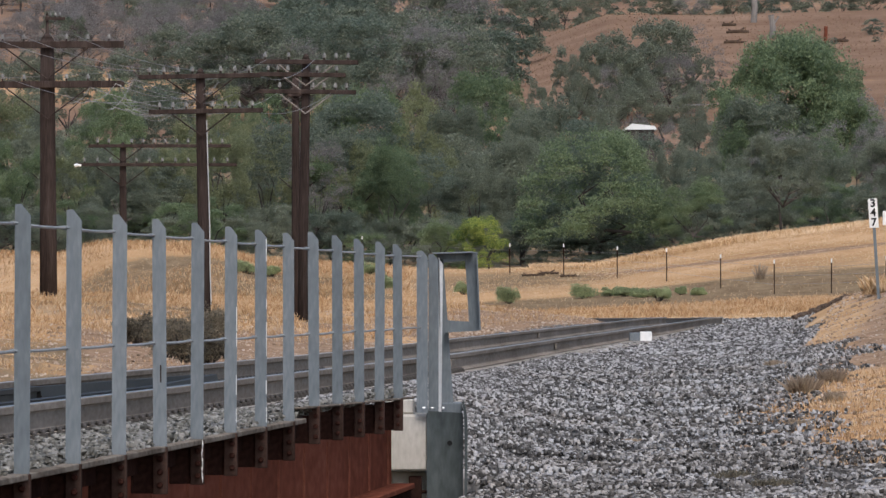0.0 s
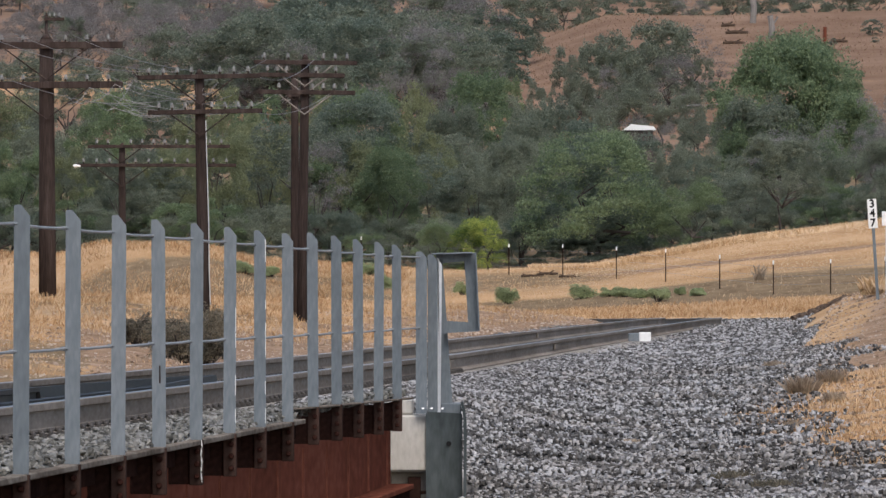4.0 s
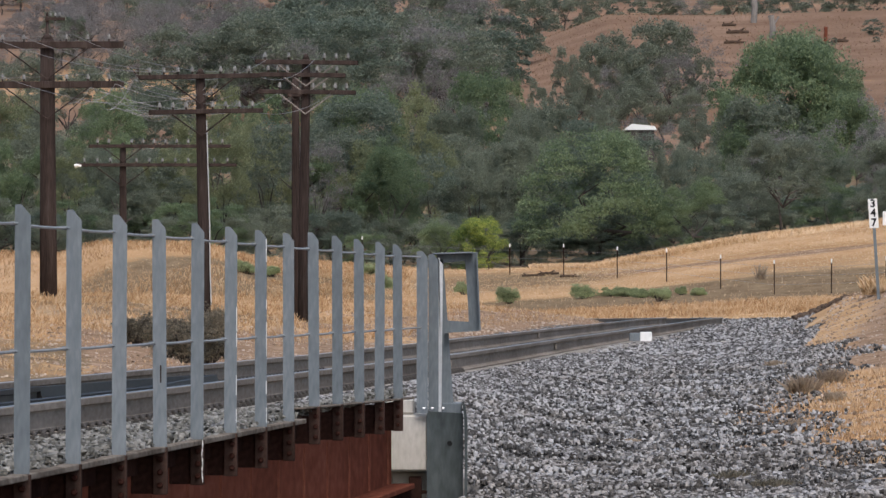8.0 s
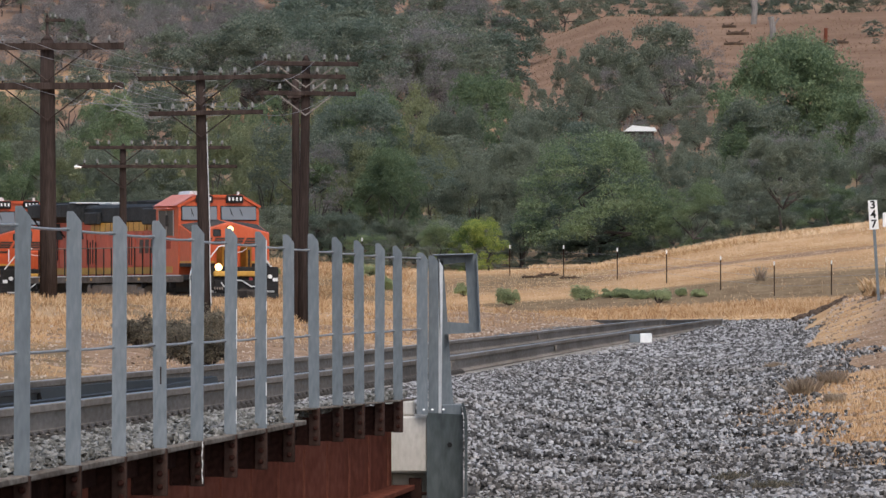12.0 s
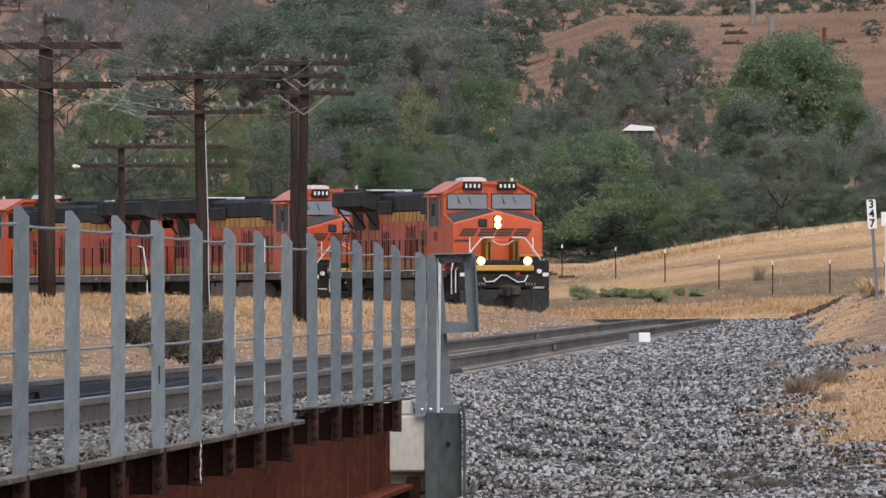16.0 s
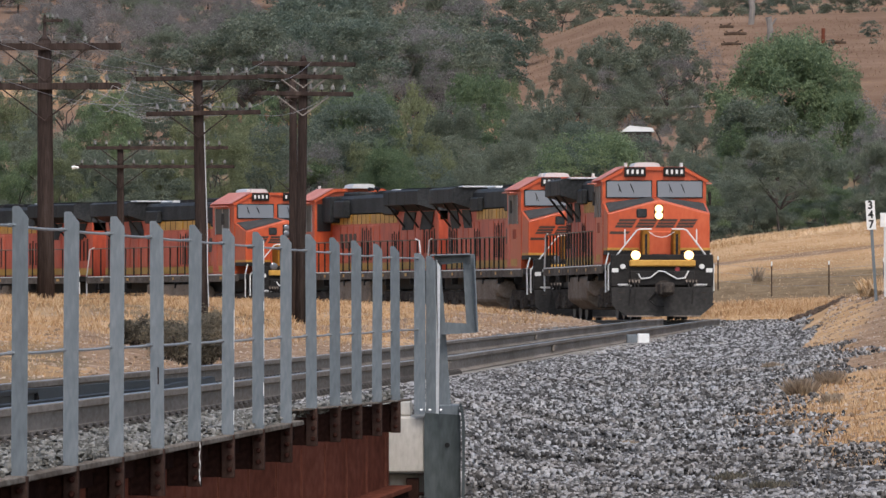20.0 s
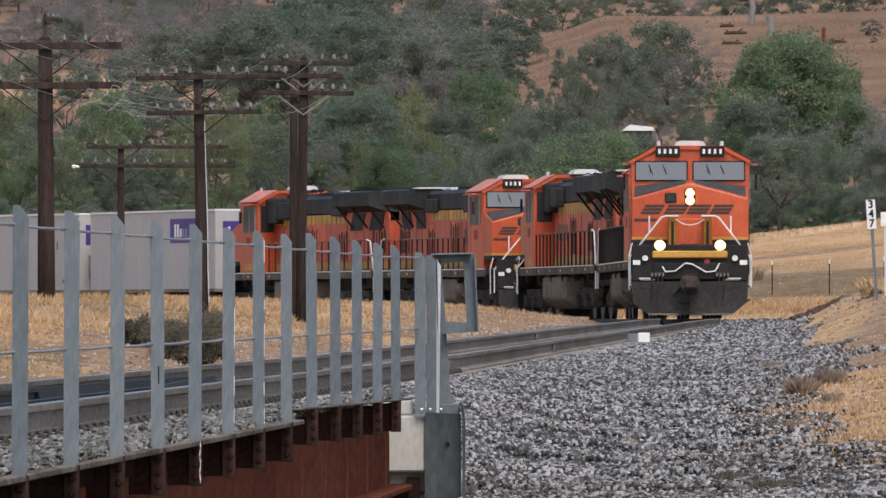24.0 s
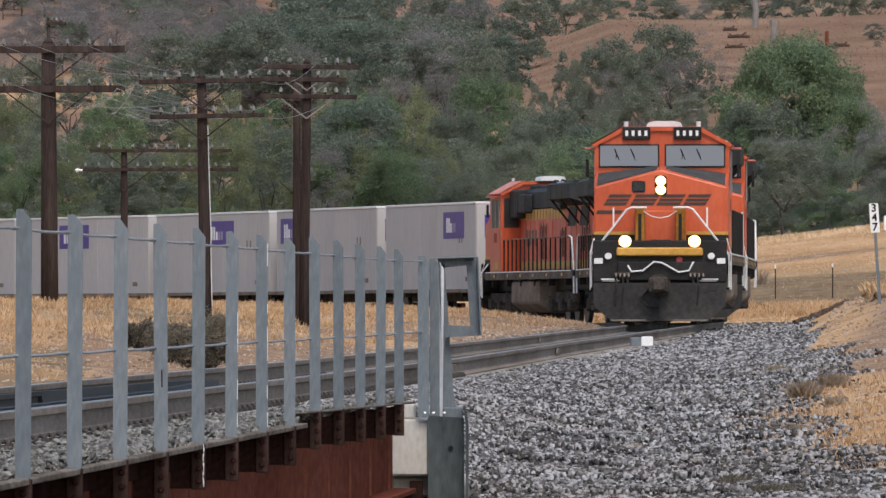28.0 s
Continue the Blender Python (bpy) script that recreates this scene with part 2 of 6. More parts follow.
# ---- ground ----
GY = np.array([-60, 76, 90, 105, 130, 170, 205, 235, 262, 320, 4000.])
GU = np.array([1.4, 2.0, 2.7, 3.5, 4.4, 5.3, 7.5, 11.0])     # metres to the right of the line
GZ = np.array([[-.27, -.45, -.79, -.82, -.80, -.75, -.6, -.4], [-.27, -.45, -.79, -.82, -.80, -.75, -.6, -.4], [-.27, -.38, -.6, -.68, -.65, -.58, -.3, 0],
               [-.27, -.33, -.43, -.48, -.43, -.35, 0, .3], [-.25, -.28, -.28, -.25, -.18, -.06, .3, .7], [-.24, -.25, -.23, -.19, .05, .33, .75, 1.1],
               [-.24, -.25, -.22, -.15, .38, .68, 1.0, 1.4], [-.2, -.2, -.16, .20, .74, .93, 1.1, 1.4], [-.1, -.1, -.1, -.1, -.05, .05, .1, .2],
               [.0, -.02, -.02, -.05, -.05, -.05, 0, .05], [.0, -.02, -.02, -.05, -.05, -.05, 0, .05]])
HX = np.array([-3000, -60, -20, -8, 0, 6, 12, 20, 40, 3000.])
HY = np.array([330, 380, 400, 430, 470, 500, 560, 650, 800, 1000, 1400, 2200, 4000.])
HZ = np.array([[.3] * 10, [.3, .3, .3, .3, .35, .6, 1.0, 1.5, 2, 2], [.4, .5, .5, .7, .9, 1.3, 2.2, 3.0, 4, 4], [2.6, 2.6, 2.7, 2.5, 2.1, 2.2, 3.3, 4.3, 5.5, 6],
               [3.2, 3.2, 3.2, 3, 2.6, 2.6, 3.6, 4.6, 6, 8], [4, 4, 4, 3.6, 3, 3, 4, 5, 6.5, 9], [8, 8, 8, 7, 6.5, 6.5, 7, 8, 9, 12], [16, 16, 15, 13.5, 12, 12, 12.6, 13, 14, 20],
               [27, 27, 25, 24, 21, 20, 22.4, 22.4, 23, 30], [40, 40, 38, 36, 30, 27, 25, 25, 26, 40], [62, 62, 60, 58, 52, 48, 46, 46, 46, 60], [90] * 10, [120] * 10])
HZ = HZ - (.00135 * HY - .2)[:, None]


def table(ys, us, zs, y, u):
    """Bilinear look-up, eased."""
    i = np.clip(np.searchsorted(ys, y) - 1, 0, len(ys) - 2); j = np.clip(np.searchsorted(us, u) - 1, 0, len(us) - 2)
    a = np.clip((y - ys[i]) / (ys[i + 1] - ys[i]), 0, 1); b = np.clip((u - us[j]) / (us[j + 1] - us[j]), 0, 1)
    return (zs[i, j] * (1 - a) + zs[i + 1, j] * a) * (1 - b) + (zs[i, j + 1] * (1 - a) + zs[i + 1, j + 1] * a) * b


IY = np.array([-60, 60, 100, 125, 150, 180, 209, 260, 320, 4000.])
IU = np.array([0, 1.5, 2.2, 3.6, 6, 9, 14, 40, 3000.])      # metres to the left of the line
IZ = np.array([[-.27, -.35, -.6, -1.2, -2, -2, -2, -2, -2], [-.27, -.35, -.6, -1.2, -2, -2, -2, -2, -2], [-.27, -.3, -.4, -.5, -.6, -.6, -.5, -.4, 0],
               [-.26, -.28, -.25, -.18, -.1, 0, .1, .2, .3], [-.25, -.27, -.2, -.05, .07, .2, .3, .4, .5], [-.25, -.26, -.15, 0, .15, .33, .45, .6, .8],
               [-.24, -.25, -.12, .03, .23, .52, .60, .72, .9], [-.1, -.12, -.05, .15, .33, .49, .62, .72, .9], [0, -.02, 0, .15, .33, .42, .60, .66, .9], [0, -.02, 0, .15, .33, .42, .60, .66, .9]])


LX, LY, LS = X_[::40], Y_[::40], S_[::40]


def line_near(x, y):
    """For arrays of places: distance along the line, and metres to its right."""
    s, u = np.empty(len(x)), np.empty(len(x))
    for a in range(0, len(x), 4000):
        d = (x[a:a + 4000, None] - LX) ** 2 + (y[a:a + 4000, None] - LY) ** 2
        k = d.argmin(1)
        s[a:a + 4000] = LS[k]
        th = np.interp(LS[k], S_, TH_)
        u[a:a + 4000] = (x[a:a + 4000] - LX[k]) * np.cos(th) - (y[a:a + 4000] - LY[k]) * np.sin(th)
    return s, u


def wave(x, y, s, k=0.0):
    return np.sin(x / s * 1.7 + k) * np.cos(y / s * 1.3 + 1.7 * k) * .5 + np.sin((x + y) / s * .83 + 2 * k) * .3 + np.sin((x * .7 - y) / s * 2.1 + k) * .2


def ground_z(x, y, rough=True):
    x, y = np.atleast_1d(np.asarray(x, float)), np.atleast_1d(np.asarray(y, float))
    s, u = line_near(x, y)
    rail = np.interp(s, S_, Z_)
    right = table(GY, GU, GZ, s, u)
    left = table(IY, IU, IZ, np.where(s > 300, 300, np.minimum(y, s)), -u)
    near = np.where(u > 0, right, left)
    far = table(HY, HX, HZ, y, x)
    w = np.clip((y - 330) / 60, 0, 1) * np.clip((np.where(s > 290, u, 6) - 2.0) / 8, 0, 1)
    w = np.where((u < 0) & (s < 500), 0, w)
    w = np.where(y > 480, 1, w)
    z = near * (1 - w) + far * w
    bed = np.clip((np.abs(u) - 1.6) / 1.2, 0, 1)
    z = np.where(np.abs(u) < 2.8, np.where(s > 250, (rail - .27) * (1 - bed) + z * bed, z), z)
    z = z + np.where(s < 250, rail * np.clip((4.5 - np.abs(u)) / 2.5, 0, 1), 0)
    if rough:
        calm = np.clip((np.abs(u) - 1.8) / 1.5, 0, 1)
        calm = calm * np.where((u > 0) & (s < 240), np.clip((u - gravel_edge(s) + .3) / 1.2, 0, 1), 1)
        z = z + calm * ((.05 * wave(x, y, 1.6) + .05 * wave(x, y, 5, 1)) * np.clip((520 - y) / 60, 0, 1) + .12 * wave(x * 2, y, 9, 5) * (u < -4) * (y < 340) + .03 * wave(x * 2, y, .9, 2) * (y < 260) + .07 * wave(x * 4, y, 4, 3) * (u < -3) * (y > 95) * (y < 190) + .6 * wave(x, y, 45, 2) * np.clip((y - 480) / 200, 0, 1))
    z = z + .72 * np.exp(-np.clip(np.abs((x + 11.3) / 3.3), 0, 9) ** 5 - ((y - 426) / 10) ** 2)       # a golden mound before the woods
    z = z + .10 * wave(x * 2.5, y, 3.5, 4) * np.exp(-((x + 11.6) / 6) ** 4 - ((y - 424) / 14) ** 2)
    # the creek bed under the bridge
    gap = np.clip((76.6 - s) / .5, 0, 1) * np.clip((s - 25) / .6, 0, 1) * np.clip((2.75 - u) / .3, 0, 1) * (u > -40)
    return z - 3.2 * gap


def gravel_edge(s):
    """How far the ballast spreads to the right of the line."""
    return np.interp(s, [76, 80, 85, 95, 103, 123, 150, 240], [6.3, 5.9, 5.4, 4.9, 4.5, 4.9, 4.5, 3.6])


def build_ground():
    ys = np.concatenate([[-60, -30, 0, 20], np.arange(30, 72, 3.0), np.arange(72, 80, .3), np.arange(80, 150, .8), np.arange(150, 450, 1.5), np.arange(450, 1000, 6), np.geomspace(1000, 4200, 24)])
    c = np.linspace(-1, 1, 150)
    out = np.geomspace(1.04, 400, 26)
    c = np.concatenate([-out[::-1], c, out])
    yy, cc = np.meshgrid(ys, c, indexing="ij")
    xx = cc * (np.abs(yy) * .048 + 4)
    xx = np.clip(xx, -4200, 4200)
    x, y = xx.ravel(), yy.ravel()
    z = ground_z(x, y)
    n, m = yy.shape
    i = np.arange(n * m).reshape(n, m)
    f = np.stack([i[:-1, :-1], i[:-1, 1:], i[1:, 1:], i[1:, :-1]], -1).reshape(-1, 4)
    ob = from_arrays("ground", np.stack([x, y, z], 1), f, GROUND)
    ob.data.shade_smooth()
    s, u = line_near(x, y)
    col = np.zeros((len(x), 4), np.float32); col[:, 3] = 1
    dirt = np.clip(1 - np.abs(u - 5.6) / 1.6, 0, 1) * np.clip((y - 105) / 30, 0, 1) * np.clip((262 - y) / 10, 0, 1) * .9
    dirt = np.maximum(dirt, np.clip(1.5 - np.abs(-u - 5.0) / 3.5, 0, 1) * np.clip((y - 90) / 10, 0, 1) * np.clip((178 - y) / 14, 0, 1) * np.clip((x / np.maximum(y, 20) + .0355 + .002 * wave(x, y, 4, 2)) / .004, 0, 1))
    dirt = np.maximum(dirt, np.clip((y - 325) / 12, 0, 1) * np.clip((348 - y) / 10, 0, 1) * (u > 3) * .35)
    dirt = np.maximum(dirt, ((-u > 1.5) & (-u < 5.2) & (s > 180)) * .78)
    path_y = np.interp(x, [5.5, 6.9, 8.0, 9.0, 10.0, 11.0, 12.0, 17], [421, 418, 415.3, 414, 412, 410.3, 409.2, 409.6])
    path = np.clip(1.4 - np.abs(y - path_y) / 1.6, 0, 1) * (x > 5.5) * (y > 395)
    dirt = np.maximum(dirt, path)
    bands = wave(x * 3, y, 16, 3)
    col[:, 0] = np.clip(dirt + .30 * bands + .15 * wave(x, y, 3, 8), 0, 1)
    weed = np.clip(1.5 - np.abs(y - (388 + 2.5 * wave(x, y * 0, 5, 1))) / 7, 0, 1) * (u > 3)
    weed = np.maximum(weed, .26 + .45 * wave(x * 2.5, y, 14, 7)) * (y < 440) * (np.abs(u) > 3)
    weed = np.maximum(weed, np.clip(1.0 - np.abs(u - 8 - 2 * wave(x, y, 12, 2)) / 4, 0, 1) * .45 * (s > 345) * (u > 3))
    weed = np.maximum(weed, (.40 + .55 * wave(x * 2.2, y, 11, 9)) * (u < -4) * (y < 340))
    # the woods' shade put into the ground colour, as dark weeds under the trees
    weed = np.maximum(weed, np.clip((y - 438) / 8, 0, 1) * np.clip((600 - y) / 40, 0, 1))
    weed = np.maximum(weed, (.85 + .5 * wave(x * 2, y, 6, 4)) * (x < -2) * np.clip((424 - y) / 3, 0, 1) * (u > 3))
    weed = weed * (1 - .55 * np.exp(-((x + 11.6) / 4) ** 4 - ((y - 428) / 7) ** 2))
    weed = np.where((u > 0) & (y < 330), weed * .5, weed)
    col[:, 3] = np.clip(weed, 0, 1)
    col[:, 1] = np.clip((y - 540) / 60, 0, 1) * np.clip(.75 + .4 * wave(x, y, 30, 6), 0, 1)
    grav = np.clip((gravel_edge(s) + .35 * wave(x, y, 3, 4) - u) / .8, 0, 1) * (u > 0) + np.clip((2.4 + u) / .4, 0, 1) * (u <= 0)
    col[:, 2] = np.clip(grav, 0, 1)
    at = ob.data.color_attributes.new("cover", "FLOAT_COLOR", "POINT")
    at.data.foreach_set("color", col.ravel())
    return tagged(ob, "dry rolling ground with golden grass, dirt and red hillside", "ground", kind="structure")


ground = build_ground()


def stones(name, x, y, z, size, mat, seed, flat=.95, label="", parent=None):
    """Many small broken stones as one mesh."""
    rng = np.random.default_rng(seed)
    n = len(x)
    base = np.array([(a, b, c) for a in (-.72, .72) for b in (-.72, .72) for c in (-.72, .72)])
    quad = np.array([(0, 1, 3, 2), (4, 6, 7, 5), (0, 4, 5, 1), (2, 3, 7, 6), (1, 5, 7, 3)])      # open beneath, where it lies
    v = base[None] * rng.uniform(.55, 1.2, (n, 1, 3)) * rng.uniform(.62, 1.12, (n, 8, 1)) + rng.normal(0, .13, (n, 8, 3))
    ang, tip = rng.uniform(0, 6.283, n), rng.normal(0, .75, n)
    ca, sa, ct, st = np.cos(ang)[:, None], np.sin(ang)[:, None], np.cos(tip)[:, None], np.sin(tip)[:, None]
    v[..., 2] *= flat
    y1, z1 = v[..., 1] * ct - v[..., 2] * st, v[..., 1] * st + v[..., 2] * ct
    x2, y2 = v[..., 0] * ca - y1 * sa, v[..., 0] * sa + y1 * ca
    v = np.stack([x2, y2, z1], -1) * np.asarray(size)[:, None, None]
    v += np.stack([x, y, z], 1)[:, None]
    f = (quad[None] + 8 * np.arange(n)[:, None, None]).reshape(-1, 4)
    return from_arrays(name, v.reshape(-1, 3), f, mat, parent, label)


def blades(name, x, y, z, height, mat, seed, lean=.35, width=.012, parent=None):
    """Grass blades, one bent pair of triangles each."""
    rng = np.random.default_rng(seed)
    n = len(x)
    a = rng.uniform(0, 6.283, n)
    lx, ly = rng.normal(0, lean, n) * height, rng.normal(0, lean, n) * height
    w = width * rng.uniform(.6, 1.5, n)
    dx, dy = np.cos(a) * w, np.sin(a) * w
    p = np.stack([x, y, z], 1)
    v = np.stack([p + np.stack([-dx, -dy, 0 * x - .03], 1), p + np.stack([dx, dy, 0 * x - .03], 1),
                  p + np.stack([lx * .45 + dx * .7, ly * .45 + dy * .7, height * .6], 1), p + np.stack([lx, ly, height], 1)], 1)
    f = (np.array([[0, 1, 2], [0, 2, 3]])[None] + 4 * np.arange(n)[:, None, None]).reshape(-1, 3)
    return from_arrays(name, v.reshape(-1, 3), f, mat, parent)

# ---- the track ----
RAIL_OUT = [(-.076, -.186), (.076, -.186), (.076, -.175), (.018, -.155), (.010, -.145), (.010, -.050), (.037, -.040), (.037, -.004), (.030, 0), (-.030, 0), (-.037, -.004), (-.037, -.040), (-.010, -.050), (-.010, -.145), (-.018, -.155), (-.076, -.175)]


GUARD = mottled("black_guard_rail", ((.012, .011, .011), (.03, .027, .026)), 2, 20, .6, .2, .1)


def build_track():
    tr = thing("railway_track", Matrix(), "single curving railway track on concrete ties in grey ballast", "railway track", kind="structure")
    for off in (.7525, -.7525):
        part("rail", swept(bmesh.new(), RAIL_OUT, -30, 640, 2.5, off), RAILSIDE, tr, "rust-brown steel rail")
        part("rail_head", swept(bmesh.new(), [(-.026, .0), (.026, .0), (.022, .003), (-.022, .003)], -30, 640, 2.5, off), RAILTOP, tr, "worn bright running surface")
    # joint bars
    for s, off in ((118, .79), (152, .79), (188, -.715), (94, -.715)):
        bm = bmesh.new()
        p, th = track(s, off)
        box(bm, -.012, .012, -.45, .45, -.13, -.055, .004, Matrix.Translation(p) @ pose(0, 0, 0, 0, 0, -math.degrees(th)))
        part("joint_bar", bm, RAILSIDE, tr)
    # inner guard rails that end past the bridge
    for off in (.40, -.40):
        part("guard_rail", swept(bmesh.new(), [(a * .9, u * .85 - .015) for a, u in RAIL_OUT], 20, 77, 3, off), GUARD, tr, "black inner guard rail")
        # drawn together to a point past the bridge
        a_, b_ = track(76.95, off)[0], track(89.5, off * .12)[0]
        bm = bmesh.new(); w_ = .06
        rings = [[bm.verts.new(c + Vector((x, 0, z))) for x, z in ((-w_, -.17), (w_, -.17), (w_ * .45, -.018), (-w_ * .45, -.018))] for c in (a_, b_)]
        for i in range(4):
            bm.faces.new((rings[0][i], rings[0][(i + 1) % 4], rings[1][(i + 1) % 4], rings[1][i]))
        bm.faces.new(rings[0]); bm.faces.new(list(reversed(rings[1])))
        bmesh.ops.recalc_face_normals(bm, faces=bm.faces[:])
        part("guard_rail_point", bm, GUARD, tr, "black guard rail end drawn to a point")
    tie_me, clip_me = None, None
    n = 0
    for i in range(300):
        s = 52 + i * .61
        p, th = track(s)
        m = Matrix.Translation(p) @ pose(0, 0, 0, 0, 0, -math.degrees(th))
        if tie_me is None:
            bm = bmesh.new()
            prism(bm, [(-.13, -.40), (.13, -.40), (.11, -.19), (-.11, -.19)], "x", -1.3, 1.3)
            first = part("tie", bm, TIE, tr, "pale concrete tie")
            tie_me = first.data
        else:
            first = new("tie", tie_me); first.parent = tr
        first.matrix_basis = m
        if i < 110:
            for sx in (.7525 + .10, .7525 - .10, -.7525 + .10, -.7525 - .10):
                if clip_me is None:
                    bm = bmesh.new()
                    rod(bm, [(-.03, -.06, -.185), (-.03, .02, -.155), (.0, .07, -.150), (.03, .02, -.158), (.03, -.06, -.165)], .013, 5)
                    box(bm, -.05, .05, -.05, .05, -.19, -.168)
                    c = part("rail_clip", bm, CLIP, tr, "dull grey spring clip")
                    clip_me = c.data
                else:
                    c = new("rail_clip", clip_me); c.parent = tr
                c.matrix_basis = m @ pose(sx, 0, 0)
    bm = bmesh.new()
    for i in list(range(-130, 0)) + list(range(300, 640)):
        p, th = track(52 + i * .61)
        box(bm, -1.3, 1.3, -.12, .12, -.40, -.19, 0, Matrix.Translation(p) @ pose(0, 0, 0, 0, 0, -math.degrees(th)))
    tagged(part("far_ties", bm, TIE, tr), kind="stuff")
    return tr


track_thing = build_track()


# ---- the bridge ----
def post_line(i):
    y = 41.8 + 2.59 * i
    return -3.4 + .0425 * y, y


POST_DROP = {8: .057, 9: .046, 10: .031, 11: .018, 12: .008}      # the far span's edge sits a little higher


def build_bridge():
    br = thing("girder_bridge", Matrix(), "ballasted steel girder railway bridge with rust-red girders", "bridge", kind="structure")
    turn = pose(0, 0, 0, 0, 0, -math.degrees(math.atan(.0425)))
    x0, y0 = post_line(0)
    base = Matrix.Translation((x0, y0, 0)) @ turn         # along +y runs the line of posts
    far = base @ pose(0, 20.72, .057, -math.degrees(math.atan(.00473))) @ pose(0, -20.72, 0)
    L0, L1, LM = -16.0, 33.5, 19.45
    def slab(name, args, mat, label="", bevel=.004, at=base):
        bm = bmesh.new(); box(bm, *args, bevel=bevel)
        ob = part(name, bm, mat, br, label); ob.matrix_basis = at; return ob
    slab("deck_edge", (-.095, .026, L0, LM, -.098, -.072), EDGE, "thin pale deck edge plate")
    slab("deck_edge", (-.085, .022, LM + .06, L1 - .4, -.084, -.072), EDGE, "thin pale deck edge plate", at=far)
    slab("deck", (-5.1, -.21, L0, L1 - .2, -.52, -.40), DARKRUST)
    slab("girder", (-.20, -.13, L0, LM + .3, -1.9, -.105), RUST, "rust-red plate girder")
    slab("girder", (-.20, -.13, LM + .32, L1 - .6, -1.9, -.165), RUST, "rust-red plate girder", at=far)
    slab("ledge", (-.13, .03, L0, L1 - .6, -.70, -.665), RUST)
    slab("far_girder", (-4.5, -4.4, L0, L1 - .6, -1.9, -.52), RUST)
    rib = gus = ang = bolt_me = None
    for i in range(-5, 13):
        at = base @ pose(0, 2.59 * i, POST_DROP.get(i, 0))
        # gusset out from the girder, and the angle under the post with three bolts
        if gus is None:
            bm = bmesh.new(); box(bm, -.132, .031, -.004, .010, -.287, -.099)
            box(bm, -.132, -.118, -.05, -.004, -.283, -.10)
            ob = part("gusset", bm, DARKRUST, br, "dark steel gusset plate"); gus = ob.data
        else:
            ob = new("gusset", gus); ob.parent = br
        ob.matrix_basis = at
        if ang is None:
            bm = bmesh.new(); box(bm, -.032, .033, -.018, -.006, -.291, -.0725, .003)
            box(bm, .024, .033, -.006, .05, -.289, -.075)
            ob = part("bracket", bm, BRACKET, br, "brown bolted steel bracket"); ang = ob.data
        else:
            ob = new("bracket", ang); ob.parent = br
        ob.matrix_basis = at
        for z in (-.128, -.188, -.248):
            if bolt_me is None:
                bm = bmesh.new()
                bmesh.ops.create_cone(bm, cap_ends=True, segments=8, radius1=.0145, radius2=.010, depth=.020, matrix=Euler((radians(90), 0, 0)).to_matrix().to_4x4())
                bo = part("bolt", bm, RUSTBOLT, ob, "rust-red bolt head"); bolt_me = bo.data
            else:
                bo = new("bolt", bolt_me); bo.parent = ob
            bo.matrix_basis = pose(.002 + .004 * (i % 3), -.027, z)
        # web stiffener
        bm = bmesh.new(); box(bm, -.13, -.118, -.02, .02, -.66, -.27)
        ob = part("stiffener", bm, RUST, br); ob.matrix_basis = base @ pose(0, 2.59 * i + 1.2, 0)
    for k in range(60):
        if rib is None:
            bm = bmesh.new(); box(bm, -.01, .01, -.02, .02, -1.2, -.705)
            ob = part("lower_rib", bm, DARKRUST, br); rib = ob.data
        else:
            ob = new("lower_rib", rib); ob.parent = br
        ob.matrix_basis = base @ pose(0, 18 + .25 * k, 0)
    # added plate: gives the shadowed recess behind the brackets and hides the bed's edge
    slab("ballast_retainer", (-.110, -.100, L0, L1 - .5, -.20, -.099), DARKRUST, "dark plate added for the shadow behind the brackets", 0)
    # a streak of spilt paint down one bracket
    bm = bmesh.new()
    for k in range(14):
        w, dx = .0012 + .0012 * math.sin(k * 2.3), .002 * math.sin(k * 1.1)
        box(bm, .026 + dx - w, .028 + dx + w, -.021, -.018, -.075 - .0145 * (k + 1), -.075 - .0145 * k)
    ob = part("paint_streak", bm, WHITE, br, "streak of spilt white paint"); ob.matrix_basis = base @ pose(0, 2.59 * 4, 0)
    return br, base


BRACKET = mottled("brown_bracket_steel", ((.030, .019, .015), (.052, .033, .027), (.085, .052, .042)), 3, 40, .8, 0, .3, .002, vary=.2)
RUSTBOLT = mottled("rusty_bolt", ((.032, .014, .011), (.060, .026, .020)), 6, 40, .75, 0, .2, .002)
EDGE = mottled("weathered_deck_edge", ((.07, .055, .043), (.145, .122, .10), (.25, .22, .185)), 4, 30, .8, 0, .3, vary=.1, stretch=(1, .2, 1))
bridge, BASE = build_bridge()


